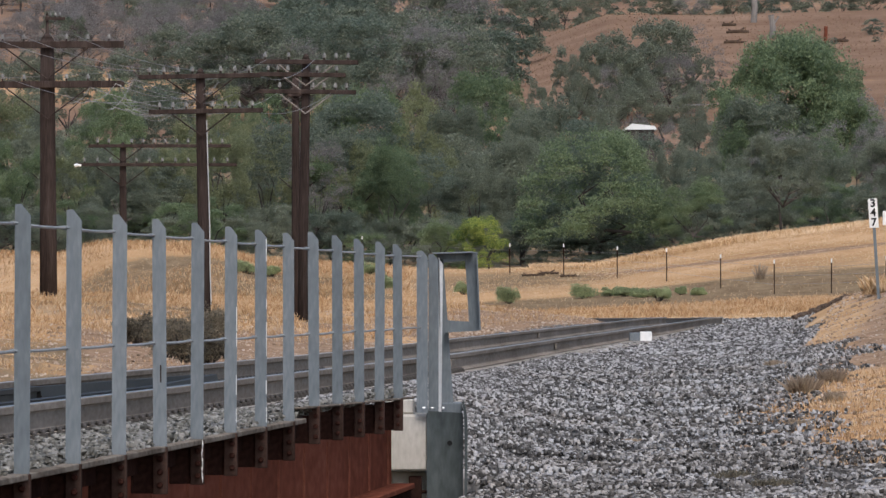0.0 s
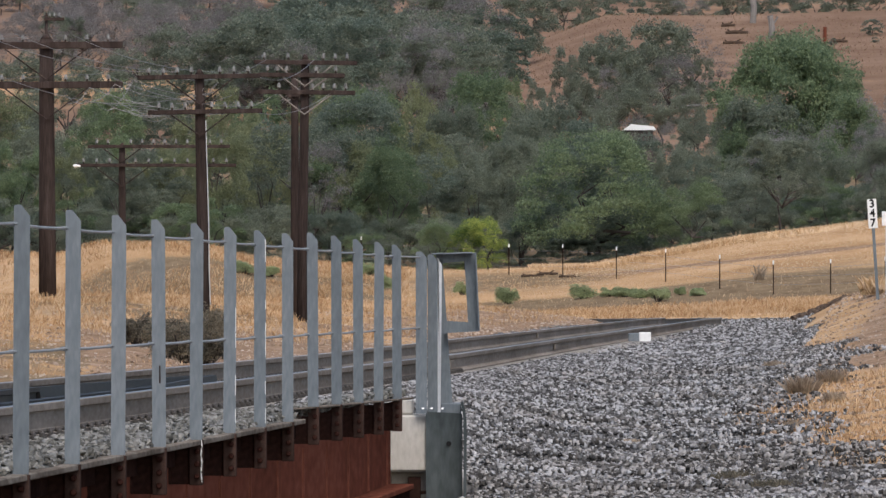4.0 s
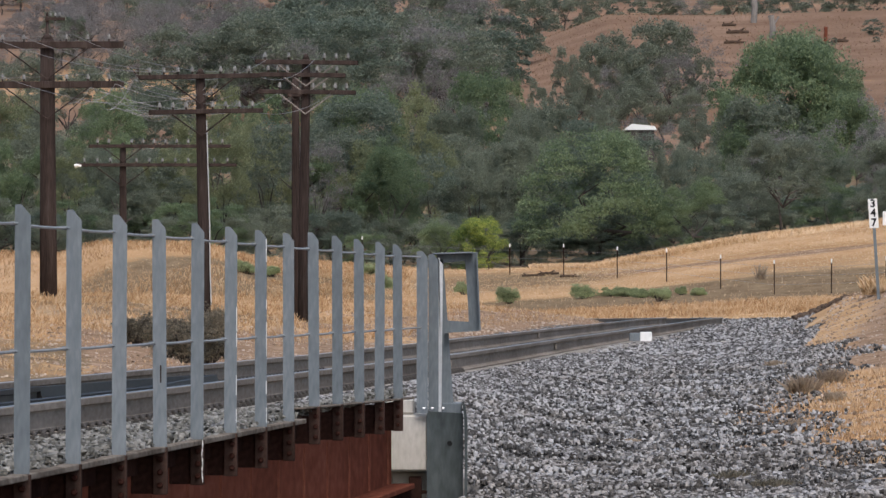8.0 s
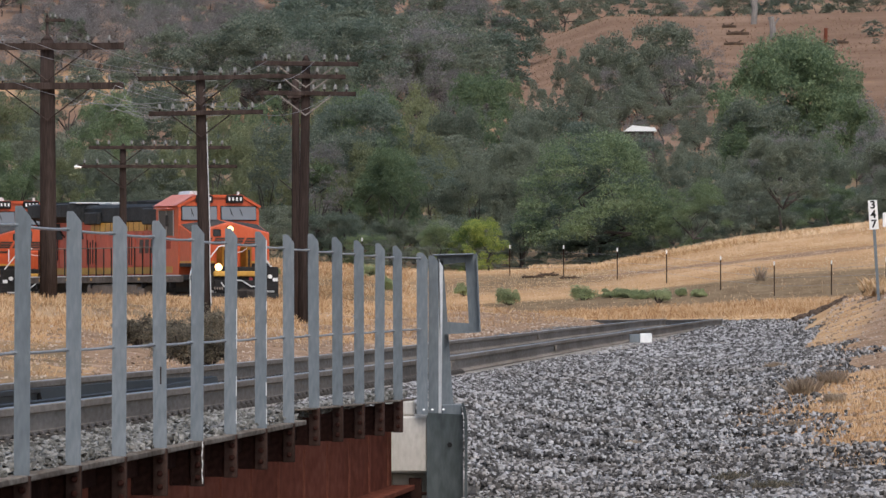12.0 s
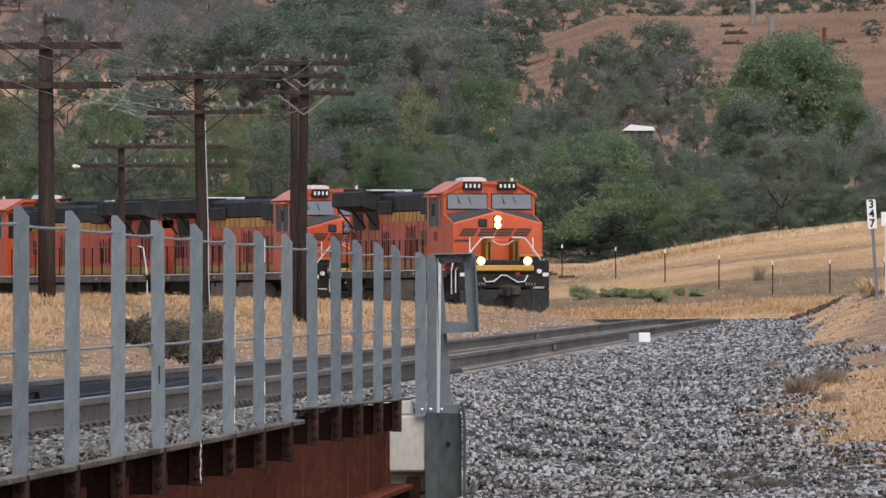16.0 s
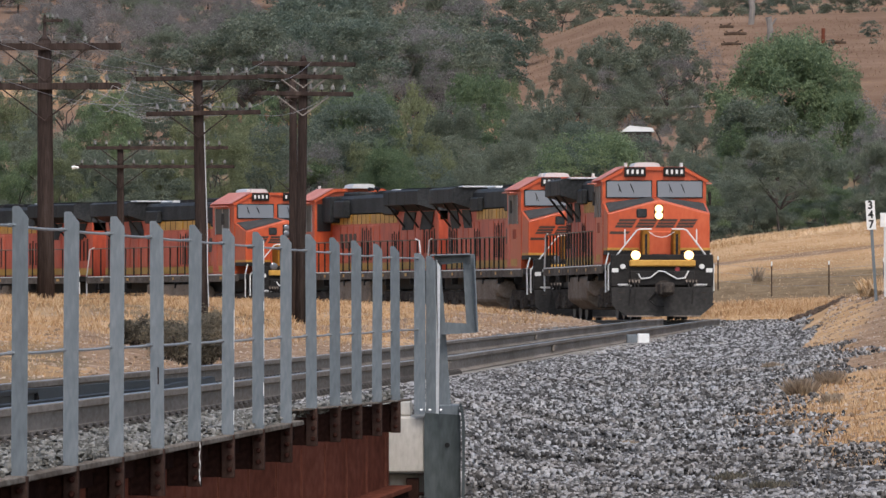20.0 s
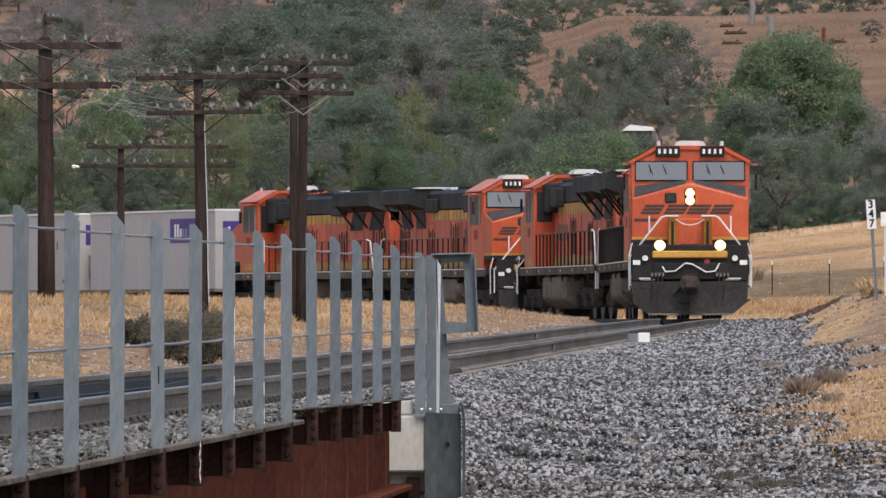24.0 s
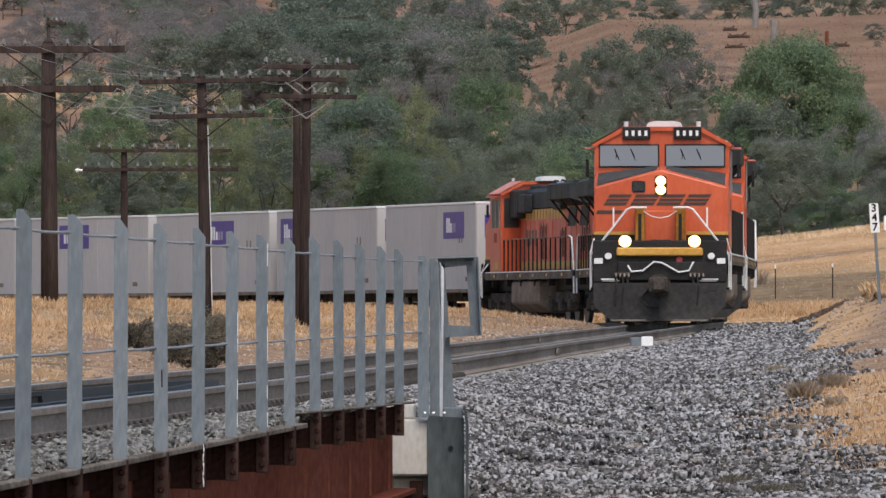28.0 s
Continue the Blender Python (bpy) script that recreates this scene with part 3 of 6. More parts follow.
def build_handrail():
    hr = thing("bridge_handrail", Matrix(), "row of grey galvanised steel posts with two wire cables", "handrail", kind="structure")
    def channel(h0, h1, w=.062):
        bm = bmesh.new()
        o = [(-w / 2, h0), (w / 2, h0), (w / 2, h1 - .045), (w / 2 - .035, h1), (-w / 2 + .004, h1), (-w / 2, h1 - .006)]
        prism(bm, o, "y", -.006, .006)
        box(bm, -w / 2, -w / 2 + .008, .006, .062, h0, h1 - .004)
        return bm
    me = None
    for i in range(-5, 13):
        if me is None or i in POST_DROP:
            p = part("post", channel(-.072 + POST_DROP.get(i, 0), .967 + .35 * POST_DROP.get(i, 0)), STEEL, hr, "grey galvanised angle post"); me = p.data
        else:
            p = new("post", me); p.parent = hr
        p.matrix_basis = BASE @ pose(0, 2.59 * i, 0, random.uniform(-.25, .25), random.uniform(-.35, .35), random.uniform(-4, 4))
        if i in (3, 5, 6):
            bm = bmesh.new()
            for za, zb in (((.44, .50), (.50, .56), (.36, .43), (.12, .22), (-.02, .05)) if i == 5 else ((.80, .92), (.55, .60), (.30, .48), (.10, .17), (-.05, .03)) if i == 6 else ((.22, .30),)):
                w = .0012 + .0022 * ((za * 37) % 1)
                box(bm, *((.0305 - w, .0315) if i > 3 else (.002, .008)), -.0085, -.006, za, zb)
            part("paint_streak", bm, WHITE if i > 3 else DARKRUST, p, "white paint streak" if i > 3 else "dark scrape")
        for zz in (.893, .40):
            bm = bmesh.new()
            bmesh.ops.create_cone(bm, cap_ends=True, segments=6, radius1=.010, radius2=.010, depth=.03, matrix=Matrix.Translation((-.033, 0, zz)) @ Euler((0, radians(90), 0)).to_matrix().to_4x4())
            c = part("cable_clip", bm, STEEL, p)
    for z0, sag in ((.893, .005), (.40, .004)):
        bm = bmesh.new()
        pts = []
        for i in range(-5, 12):
            for k in range(4):
                f = k / 4
                pts.append(BASE @ Vector((-.03, 2.59 * (i + f), z0 - sag * 4 * f * (1 - f))))
        pts.append(BASE @ Vector((-.03, 2.59 * 12, z0)))
        pts.append(Vector((-.16, 75.39, z0 + .004)))
        part("cable", rod(bm, pts, .0065, 6), WIRE, hr, "steel wire cable")
    # end posts at the abutment
    for x, y, w, tilt, top in ((-.146, 75.4, .078, .0, .935), (-.068, 75.5, .07, .0, .915)):
        p = part("end_post", channel(-.19, top, w), STEEL, hr, "stout galvanised end post"); p.matrix_basis = pose(x, y, 0, 0, tilt, 0)
    p = part("end_post", channel(-.20, .89, .030), BRIGHT, hr, "bright zinc-coated edge"); p.matrix_basis = pose(-.026, 75.52, 0, 0, .6, 0)
    bm = bmesh.new()
    prism(bm, [(-.035, -.18), (.075, -.18), (.020, .60), (.0, .88), (-.02, .88)], "y", 0, .05)
    p = part("end_brace", bm, STEEL, hr); p.matrix_basis = pose(.0, 75.6, 0)
    for x in (-.135, -.075, .0):
        bm = bmesh.new(); rod(bm, [(-.008, 0, 0), (.008, 0, 0)], .008, 6)
        p = part("end_bolt", bm, BRIGHT, hr, "shiny bolt"); p.matrix_basis = pose(x, 75.36, -.155)
    # bent frame bolted to the end post
    fr = bmesh.new()
    box(fr, -.05, .235, .0, .13, .915, .927, .003, pose(0, 0, 0, 0, -1.6, 0))
    prism(fr, [(.150, .925), (.236, .930), (.262, .385), (.182, .385)], "y", .10, .115)
    prism(fr, [(.228, .93), (.236, .93), (.262, .385), (.253, .385)], "y", .0, .11)
    prism(fr, [(.012, .372), (.262, .388), (.258, .44), (.012, .455)], "y", .118, .13)
    prism(fr, [(.012, .368), (.250, .381), (.250, .387), (.012, .374)], "y", .0, .095)
    prism(fr, [(-.045, .85), (.16, .87), (.16, .922), (-.045, .915)], "y", .10, .115)
    p = part("end_frame", fr, STEEL, hr, "bent galvanised steel frame, open in the middle"); p.matrix_basis = pose(0, 75.5, 0)
    return hr


BRIGHT = mottled("bright_zinc", ((.45, .47, .49), (.62, .64, .66)), 3, 40, .4, .5, .1)
handrail = build_handrail()


def build_abutment():
    ab = thing("bridge_abutment", Matrix(), "pale concrete bridge seat with a grey steel wing plate", "abutment", kind="structure")
    bm = boxes((-.40, -.105, 75.45, 76.6, -.595, -.20), (-.40, -.20, 75.5, 76.4, -.20, -.09), bevel=.015)
    part("bridge_seat", bm, CONCRETE, ab)
    bm = boxes((-.36, -.09, 75.6, 76.4, -3.6, -.60), (-5.4, -.36, 75.9, 76.6, -3.8, -.40), bevel=.01)
    part("pier", bm, CONCRETE, ab)
    bm = boxes((-.24, -.15, 75.5, 75.6, -1.2, -.63), bevel=.006)
    rod(bm, [(-.15, 75.52, -.74), (-.07, 75.52, -.74)], .014, 6)
    part("bearing_plate", bm, DARKRUST, ab)
    bm = bmesh.new()
    prism(bm, [(-.115, -2.6), (.138, -2.6), (.138, -.19), (-.115, -.175)], "y", 75.42, 75.44)
    part("wing_plate", bm, WINGSTEEL, ab, "dark grey-green steel wing plate")
    bm = bmesh.new()
    o = [(.105, -2.6), (.160, -2.6), (.168, -.45), (.168, -.24), (.155, -.15), (.142, -.11), (.132, -.11), (.146, -.24), (.150, -.45), (.140, -1.2)]
    prism(bm, o, "y", 75.30, 75.62)
    part("wing_flange", bm, WINGSTEEL, ab)
    bm = boxes((-.01, .13, 75.5, 76.2, -.20, -.12), bevel=.006)
    part("wing_cap", bm, STEEL, ab)
    bm = bmesh.new(); bmesh.ops.create_cone(bm, cap_ends=True, segments=14, radius1=.018, radius2=.018, depth=.012, matrix=Matrix.Translation((.045, 75.415, -.40)) @ Euler((radians(90), 0, 0)).to_matrix().to_4x4())
    part("bolt_hole", bm, BLACK, ab)
    return ab


WINGSTEEL = mottled("weathered_wing_steel", ((.035, .044, .045), (.062, .074, .075), (.10, .115, .116)), 2.5, 30, .6, .3, .2, .003, stretch=(1, 1, .3))
abutment = build_abutment()

# ---- ballast ----
rng = np.random.default_rng(5)


def scatter(n, y0, y1, u0, u1, power=1.0):
    """Places spread over a strip beside the line, thicker towards its near end."""
    f = rng.uniform(0, 1, n) ** power
    s = y0 + (y1 - y0) * f
    u = rng.uniform(u0, u1, n)
    th = np.interp(s, S_, TH_)
    return np.interp(s, S_, X_) + u * np.cos(th), np.interp(s, S_, Y_) - u * np.sin(th), s, u


def build_ballast():
    x, y, s, u = scatter(240000, 73.2, 150, 1.0, 7.2, 1.45)
    keep = rng.uniform(0, 1, len(x)) < np.clip((gravel_edge(s) + .4 + .5 * wave(x, y, 2.2) - u) / 1.0, 0, 1)
    x, y, s, u = x[keep], y[keep], s[keep], u[keep]
    z = ground_z(x, y) + rng.uniform(-.01, .042, len(x))
    z = np.where(u < 1.75, np.maximum(z, np.interp(s, S_, Z_) - np.interp(u, [1.0, 1.12, 1.4, 1.75], [.215, .185, .20, .27])), z)
    size = rng.uniform(.010, .028, len(x)) * np.where(rng.uniform(0, 1, len(x)) < .06, 1.4, 1)
    # stains; the bias right and near puts shadow patches and slope shade into colour
    stain_shade = .7 * wave(x * 1.6, y, 4.5, 2) + .5 * wave(x, y, 1.4, 6) + rng.normal(0, .25, len(x)) + .12 * (u - 3) + .3 * np.clip((92 - s) / 10, 0, 1) > .28
    for sel, mat, words in ((~stain_shade, BALLAST, "broken grey ballast stones beside the track"), (stain_shade, BALLASTBROWN, "brown-stained ballast stones, also darkening the shaded near slope")):
        tagged(stones("ballast", x[sel], y[sel], z[sel], size[sel], mat, 11), words, "ballast", kind="stuff")
    x, y, s, u = scatter(36000, 150, 335, 1.0, 4.2, 1.3)
    keep = u < np.interp(s, [150, 190, 205, 250, 262], [4.5, 4.1, 3.65, 3.5, 4.2]) + .2 * wave(x, y, 3, 1)
    x, y, s, u = x[keep], y[keep], s[keep], u[keep]
    z = ground_z(x, y) + rng.uniform(-.01, .03, len(x))
    tagged(stones("ballast", x, y, z, rng.uniform(.02, .05, len(x)), BALLAST, 12), "broken grey ballast stones along the curve", "ballast", kind="stuff")
    # on the bridge deck
    n = 62000
    v = rng.uniform(-14, 33, n); w = -.035 - 4.9 * rng.uniform(0, 1, n) ** 1.6
    p = np.array(BASE)
    x, y = p[0, 3] + p[0, 0] * w + p[0, 1] * v, p[1, 3] + p[1, 0] * w + p[1, 1] * v
    s, u = line_near(x, y)
    z = np.where(u > .98, -.178 + .075 * np.clip((u - 1.3) / 1.1, 0, 1), np.where(u > -1.4, -.225, -.22)) + rng.uniform(-.03, .02, n)
    z = z + .05 * np.clip((w + .4) / .25, 0, 1) + np.where(v > 19.5, .03, 0) * np.clip((w + 1.4) / .6, 0, 1)
    tagged(stones("ballast", x, y, z, rng.uniform(.010, .027, n), DECKSTONE, 13, .5), "loose pale grey ballast stones on the bridge deck", "ballast", kind="stuff")
    bm = bmesh.new(); box(bm, -5.1, -.21, -16, 33.8, -.30, -.225)
    ob = part("deck_ballast_bed", bm, BALLAST, bridge); ob.matrix_basis = BASE
    # dirt clods on the cut banks
    x, y, s, u = scatter(15000, 82, 262, 4.0, 8, 1.0)
    x2, y2, s2, u2 = scatter(30000, 100, 215, -9, -2.2, 1.3)
    x3, y3, s3, u3 = scatter(7000, 205, 310, -6.5, -1.9, 1.0)
    x4, y4, s4, u4 = scatter(9000, 76, 115, 4.3, 7.5, 1.2)
    x, y = np.concatenate([x, x2, x3, x4]), np.concatenate([y, y2, y3, y4])
    tagged(stones("rubble", x, y, ground_z(x, y), (.006 + .024 * rng.uniform(0, 1, len(x)) ** 3) * np.where(y > 200, 1.5, 1), CLOD, 14, .9), "pale dirt clods and pebbles on the cut bank", "rubble", kind="stuff")


CLOD = mottled("dirt_clod", ((.20, .135, .09), (.33, .24, .17), (.48, .39, .31)), 2, 20, .95, 0, .3, island=.4)
build_ballast()

# ---- poles, signs, fence ----
# the shadowed bank edge is put into this soil colour
SOILDARK = mottled("shadow_dark_soil", ((.060, .043, .034), (.098, .072, .056), (.150, .115, .090)), 3, 14, .95, 0, .5)
DEADPALE = mottled("pale_dead_wood", ((.17, .155, .14), (.27, .25, .23)), 2, 15, .9, 0, .3)

def gz(x, y):
    return float(ground_z([x], [y])[0])


def utility_pole(x, y, top, r, arms, pins=8, turn=0.0, lean=0.0, label="", conduit=False, broken=False, thick=.042):
    """arms: (height, left reach, right reach)."""
    z0 = gz(x, y) - .3
    po = thing("utility_pole", pose(x, y, z0, 0, lean, turn), label, "utility pole", "old telegraph poles by the line")
    h = top - z0
    rr = random.Random(int(x * 100 + y))
    bm = bmesh.new()
    rod(bm, [(0, 0, 0), (rr.uniform(-.02, .02), 0, h * .4), (0, 0, h * .8), (0, 0, h - .10)], r, 12, r * .74)
    rod(bm, [(0, 0, h - .11), (0, 0, h)], r * .74, 12, r * .25)
    part("pole_shaft", bm, POLE, po, "dark creosoted wooden shaft", smooth=True)
    for az, al, ar in arms:
        z = az - z0
        bm = bmesh.new(); box(bm, -al, ar, -r - .06, -r + .03, z - thick, z + thick, .008)
        arm = part("crossarm", bm, POLE, po, "weathered wooden crossarm")
        n = pins
        for k in range(n):
            f = (k + .5) / n
            px = -al + .08 + (al + ar - .16) * f
            if abs(px) < r * 1.2 or (broken and rr.random() < .3):
                continue
            bm = bmesh.new(); rod(bm, [(px, -r - .015, z + thick - .01), (px, -r - .015, z + thick + .07)], .017, 6)
            part("pin", bm, POLE, arm)
            bm = bmesh.new()
            rod(bm, [(px, -r - .015, z + thick + .045), (px, -r - .015, z + thick + .090)], .036, 8)
            rod(bm, [(px, -r - .015, z + thick + .090), (px, -r - .015, z + thick + .135)], .028, 8, .019)
            part("insulator", bm, GLASS_IN, arm, "pale glass insulator")
        bm = bmesh.new()
        w = min(al, ar) * .55
        for s in (-1, 1):
            rod(bm, [(s * w, -r - .05, z - .05), (0, -r - .02, z - .05 - w * .75)], .014, 5)
        part("brace", bm, POLE if not broken else DEADWOOD, po)
    if conduit:
        bm = bmesh.new(); rod(bm, [(r * 1.06, -r * .5, .5), (r * .98, -r * .5, h * .25), (r * 1.05, -r * .5, h * .4), (r * .95, -r * .5, h * .6), (r * .86, -r * .5, h - .95)], .0095, 6)
        part("conduit", bm, PIPE, po, "white conduit up the shaft")
    return po


utility_pole(-7.60, 209, 5.72, .178, ((5.50, 1.55, 1.48), (4.735, 1.55, 1.48)), 7, thick=.066, label="tall dark wooden telegraph pole with two crossarms", lean=-.3)
utility_pole(-10.95, 300, 8.55, .06, ((8.36, .06, .50),), 3, label="thin far pole with one short crossarm", lean=.0)
utility_pole(-4.35, 198, 4.82, .118, ((4.67, 1.13, 1.10), (4.03, .95, 1.14)), 8, label="dark telegraph pole with a white conduit and two crossarms", conduit=True, lean=-1.0)
utility_pole(-2.644, 204, 5.22, .105, ((5.06, .96, .98), (4.82, .88, .75), (4.50, .88, .95)), 8, label="leaning dark pole with three crossarms and bleached braces", lean=.7, broken=True)
utility_pole(-2.847, 212, 5.02, .092, ((4.6, .15, .15),), 1, label="dark bare pole standing close behind another", lean=-.5)
utility_pole(-8.00, 271, 4.52, .105, ((4.43, .85, 2.7), (3.96, 1.2, 2.85)), 12, label="slim distant telegraph pole with long sagging crossarms", lean=.0)


# an unlit white fitting at the arm's left end, like a large insulator
ep = thing("pole_floodlight", pose(-9.12, 270.7, 3.93), "small white fitting at the end of the distant pole's crossarm", "lamp fitting")
part("shell", rods(([(-.08, 0, 0), (.0, 0, .02)], .045), ([(.0, 0, .02), (.09, 0, .0)], .03), seg=10), WHITE, ep)


def cable_run(name, pts, r, label, sag=.2, mat=None):
    bm = bmesh.new()
    out = []
    for a, b in zip(pts, pts[1:]):
        for k in range(8):
            f = k / 8
            p = Vector(a).lerp(Vector(b), f); p.z -= sag * 4 * f * (1 - f); out.append(p)
    out.append(Vector(pts[-1]))
    return tagged(part(name, rod(bm, out, r, 5), mat or WIRE, None), label, "wire", "wires on the poles")


for k, (a, b, c) in enumerate(((-1.2, 5.6, -.9), (-.6, 5.62, -.4), (.5, 5.6, .3), (1.1, 4.85, .9), (-1.0, 4.85, -.8))):
    cable_run("pole_wire", [(-22 + a, 224, b + .3), (-7.62 + a, 208.8, b + .1), (-4.42 + c, 197.8, (4.75 if k < 3 else 4.12))], .0045, "slack weathered line wire between poles", .16)
for k, (c, d, e) in enumerate(((-.8, 4.75, -.7), (.7, 4.12, .5), (-.5, 4.12, -.5), (.9, 4.75, .2))):
    cable_run("pole_wire", [(-4.42 + c, 197.8, d), (-2.62 + e, 203.8, d + .35)], .0045, "slack weathered line wire between poles", .25)
for k in range(13):
    rr = random.Random(40 + k)
    x = -5.6 + rr.uniform(-1.4, 1.0)
    cable_run("loose_wire", [(x, 198, 4.0 + rr.uniform(-.1, .6)), (x + rr.uniform(.3, 1.1), 198.2, 4.0 + rr.uniform(-.2, .7)), (-4.6 + rr.uniform(-.2, .8), 197.9, 4.1 + rr.uniform(-.1, .4))], .005, "loose tangled wire hanging at the pole", .1, WIRE)


def milepost():
    x, y = 8.03, 200
    z0 = gz(x, y)
    mp = thing("milepost", pose(x, y, z0 - .1, 0, -3.6, 0), "narrow white milepost sign with black numerals on a steel post", "milepost")
    top = 2.46 - z0 + .1
    part("post", boxes((-.028, .028, -.01, .03, 0, top - .2), bevel=.004), STEEL, mp, "grey steel post")
    part("plate", boxes((-.085, .085, -.022, -.012, top - .54, top), bevel=.006), WHITE, mp, "white enamelled plate")
    for k, ch in enumerate("347"):
        cu = bpy.data.curves.new("numeral", "FONT")
        cu.body, cu.size, cu.extrude, cu.align_x, cu.align_y, cu.offset = ch, .20, .002, "CENTER", "CENTER", .006
        ob = new("numeral_tmp", cu)
        me = bpy.data.meshes.new_from_object(ob.evaluated_get(bpy.context.evaluated_depsgraph_get()))
        bpy.data.objects.remove(ob)
        t = link_mesh("numeral", me, BLACK, mp, "black numeral")
        t.matrix_basis = pose(0, -.026, top - .09 - .175 * k, 90, 0, 0)
    return mp


milepost()
cable_run("far_wire", [(7.2, 600, 11.35), (16.0, 600, 11.45)], .014, "thin pale overhead wire before the hillside", .1)


def side_sign():
    x, y = 8.40, 205
    z0 = gz(x, y)
    sg = thing("trackside_sign", pose(x, y, z0 - .1), "white trackside sign board on a pale post", "sign")
    part("post", boxes((-.03, .03, -.02, .03, 0, 2.1 - z0), bevel=.004), PIPE, sg)
    part("board", boxes((-.10, .12, -.04, -.025, 2.1 - z0, 2.37 - z0), bevel=.006), WHITE, sg)
    return sg


side_sign()
wb = thing("signal_box", pose(3.43, 188, -.125), "small white and grey track connection box beside the rail", "box")
part("casing", boxes((-.21, -.025, -.15, .15, 0, .15), bevel=.012), STEEL, wb, "grey casing")
part("front_casing", boxes((-.023, .18, -.16, .16, -.01, .165), bevel=.012), WHITE, wb, "white casing end")
mk = thing("marker_slab", pose(4.86, 190, gz(4.86, 190) - .01), "flat pale slab lying on the ballast", "slab")
part("slab", boxes((-.16, .14, -.2, .2, 0, .055), bevel=.012), CONCRETE, mk)

FENCE = [(-3.28, 438), (2.6, 424), (4.67, 421), (6.62, 413), (8.23, 400), (9.94, 389), (11.71, 384), (13.7, 383), (15.59, 382)]


def build_fence():
    fe = thing("wire_fence", Matrix(), "thin wire fence on slim steel posts crossing dry grass", "fence")
    tops = []
    for i, (x, y) in enumerate(FENCE):
        z = gz(x, y)
        p = part("fence_post", boxes((-.02, .02, -.02, .02, -.2, 1.2), bevel=.004), DARKRUST, fe, "slim rusty post")
        p.matrix_basis = pose(x, y, z)
        t = part("post_tip", boxes((-.024, .024, -.024, .024, 1.08, 1.22), bevel=.004), WHITE, p, "white painted tip")
        tops.append((x, y, z))
    for h in (.35, .65, .95):
        part("fence_wire", rods(([(x, y, z + h) for x, y, z in tops], .004), seg=4), WIRE, fe)
    return fe


build_fence()
eb = thing("earth_berm", Matrix(), "eroded earth edge above the ballast, its shadow in the colour", "earth bank")
g_ = np.random.default_rng(77)
f_ = g_.uniform(0, 1, 1500)
bx_, by_ = 7.66 + 1.10 * f_ + g_.normal(0, .03, 1500), 236.5 + g_.normal(0, .5, 1500)
bz_ = ground_z(bx_, by_) + g_.uniform(-.06, .13, 1500) * (1 - .45 * f_)
tagged(stones("soil_edge", bx_, by_, bz_, .022 + .045 * g_.uniform(0, 1, 1500) ** 2, SOILDARK, 78, parent=eb), kind="stuff")
hp = thing("hill_post", pose(25.38, 721, gz(25.38, 721) - .3, 0, 1, 0), "short rusty brown post on the red hillside", "post")
part("shaft", rods(([(0, 0, 0), (0, 0, 2.2)], .12), seg=8), RUST, hp)
tz_ = gz(8.6, 468)
tk = thing("shed", pose(8.6, 468, tz_), "pale corrugated roof glimpsed among the trees", "shed")
bm = bmesh.new(); prism(bm, [(-.85, 7.92 - tz_), (.62, 7.92 - tz_), (.52, 8.08 - tz_), (-.45, 8.18 - tz_)], "y", 0, 3)
part("roof", bm, WHITE, tk, "bright white roof")
part("wall", boxes((-.72, .50, .1, 2.9, 0, 7.92 - tz_), bevel=.02), BARK, tk, "dark weathered wall")


for x, y, h in ((22.87, 756, 1.8), (22.41, 784, 2.6)):
    dt = thing("dead_trunk", pose(x, y, gz(x, y) - .2), "pale dead tree trunk on the ridge", "dead tree")
    part("bole", rods(([(0, 0, 0), (.1, 0, h * .5), (-.05, 0, h)], .22), ([(0, 0, h * .5), (.5, 0, h * .95)], .07), seg=8), DEADPALE, dt)


# fallen wood: a log at the edge of the field, and scraps on the red hill
def fallen_log(x, y, length, r, label, seed):
    g = random.Random(seed)
    fl = thing("fallen_log", pose(x, y, gz(x, y) + r * .5, 0, g.uniform(-2, 2), g.uniform(-8, 8)), label, "log")
    part("bole", rods(([(-length / 2, 0, 0), (-length * .1, .05, r * .6), (length / 2, 0, 0)], r), ([(0, 0, r * .3), (length * .3, .1, r * 2.4)], r * .45), ([(-length * .2, 0, 0), (-length * .42, .1, r * 2)], r * .4), seg=7), DARKLOG, fl)


DARKLOG = mottled("dark_fallen_wood", ((.05, .035, .026), (.10, .07, .05)), 2, 12, .95, 0, .3)
for i_, (x_, y_, l_, r_) in enumerate(((3.5, 421, .9, .045), (4.1, 422, .8, .055), (4.9, 419, .8, .04), (20.52, 779, 1.0, .12), (20.78, 766, 1.6, .13), (20.1, 748, 1.5, .11), (27.3, 744, 1.0, .12))):
    fallen_log(x_, y_, l_, r_, "dark fallen branch lying in the dry grass" if y_ < 500 else "dark fallen log on the red hillside", i_)


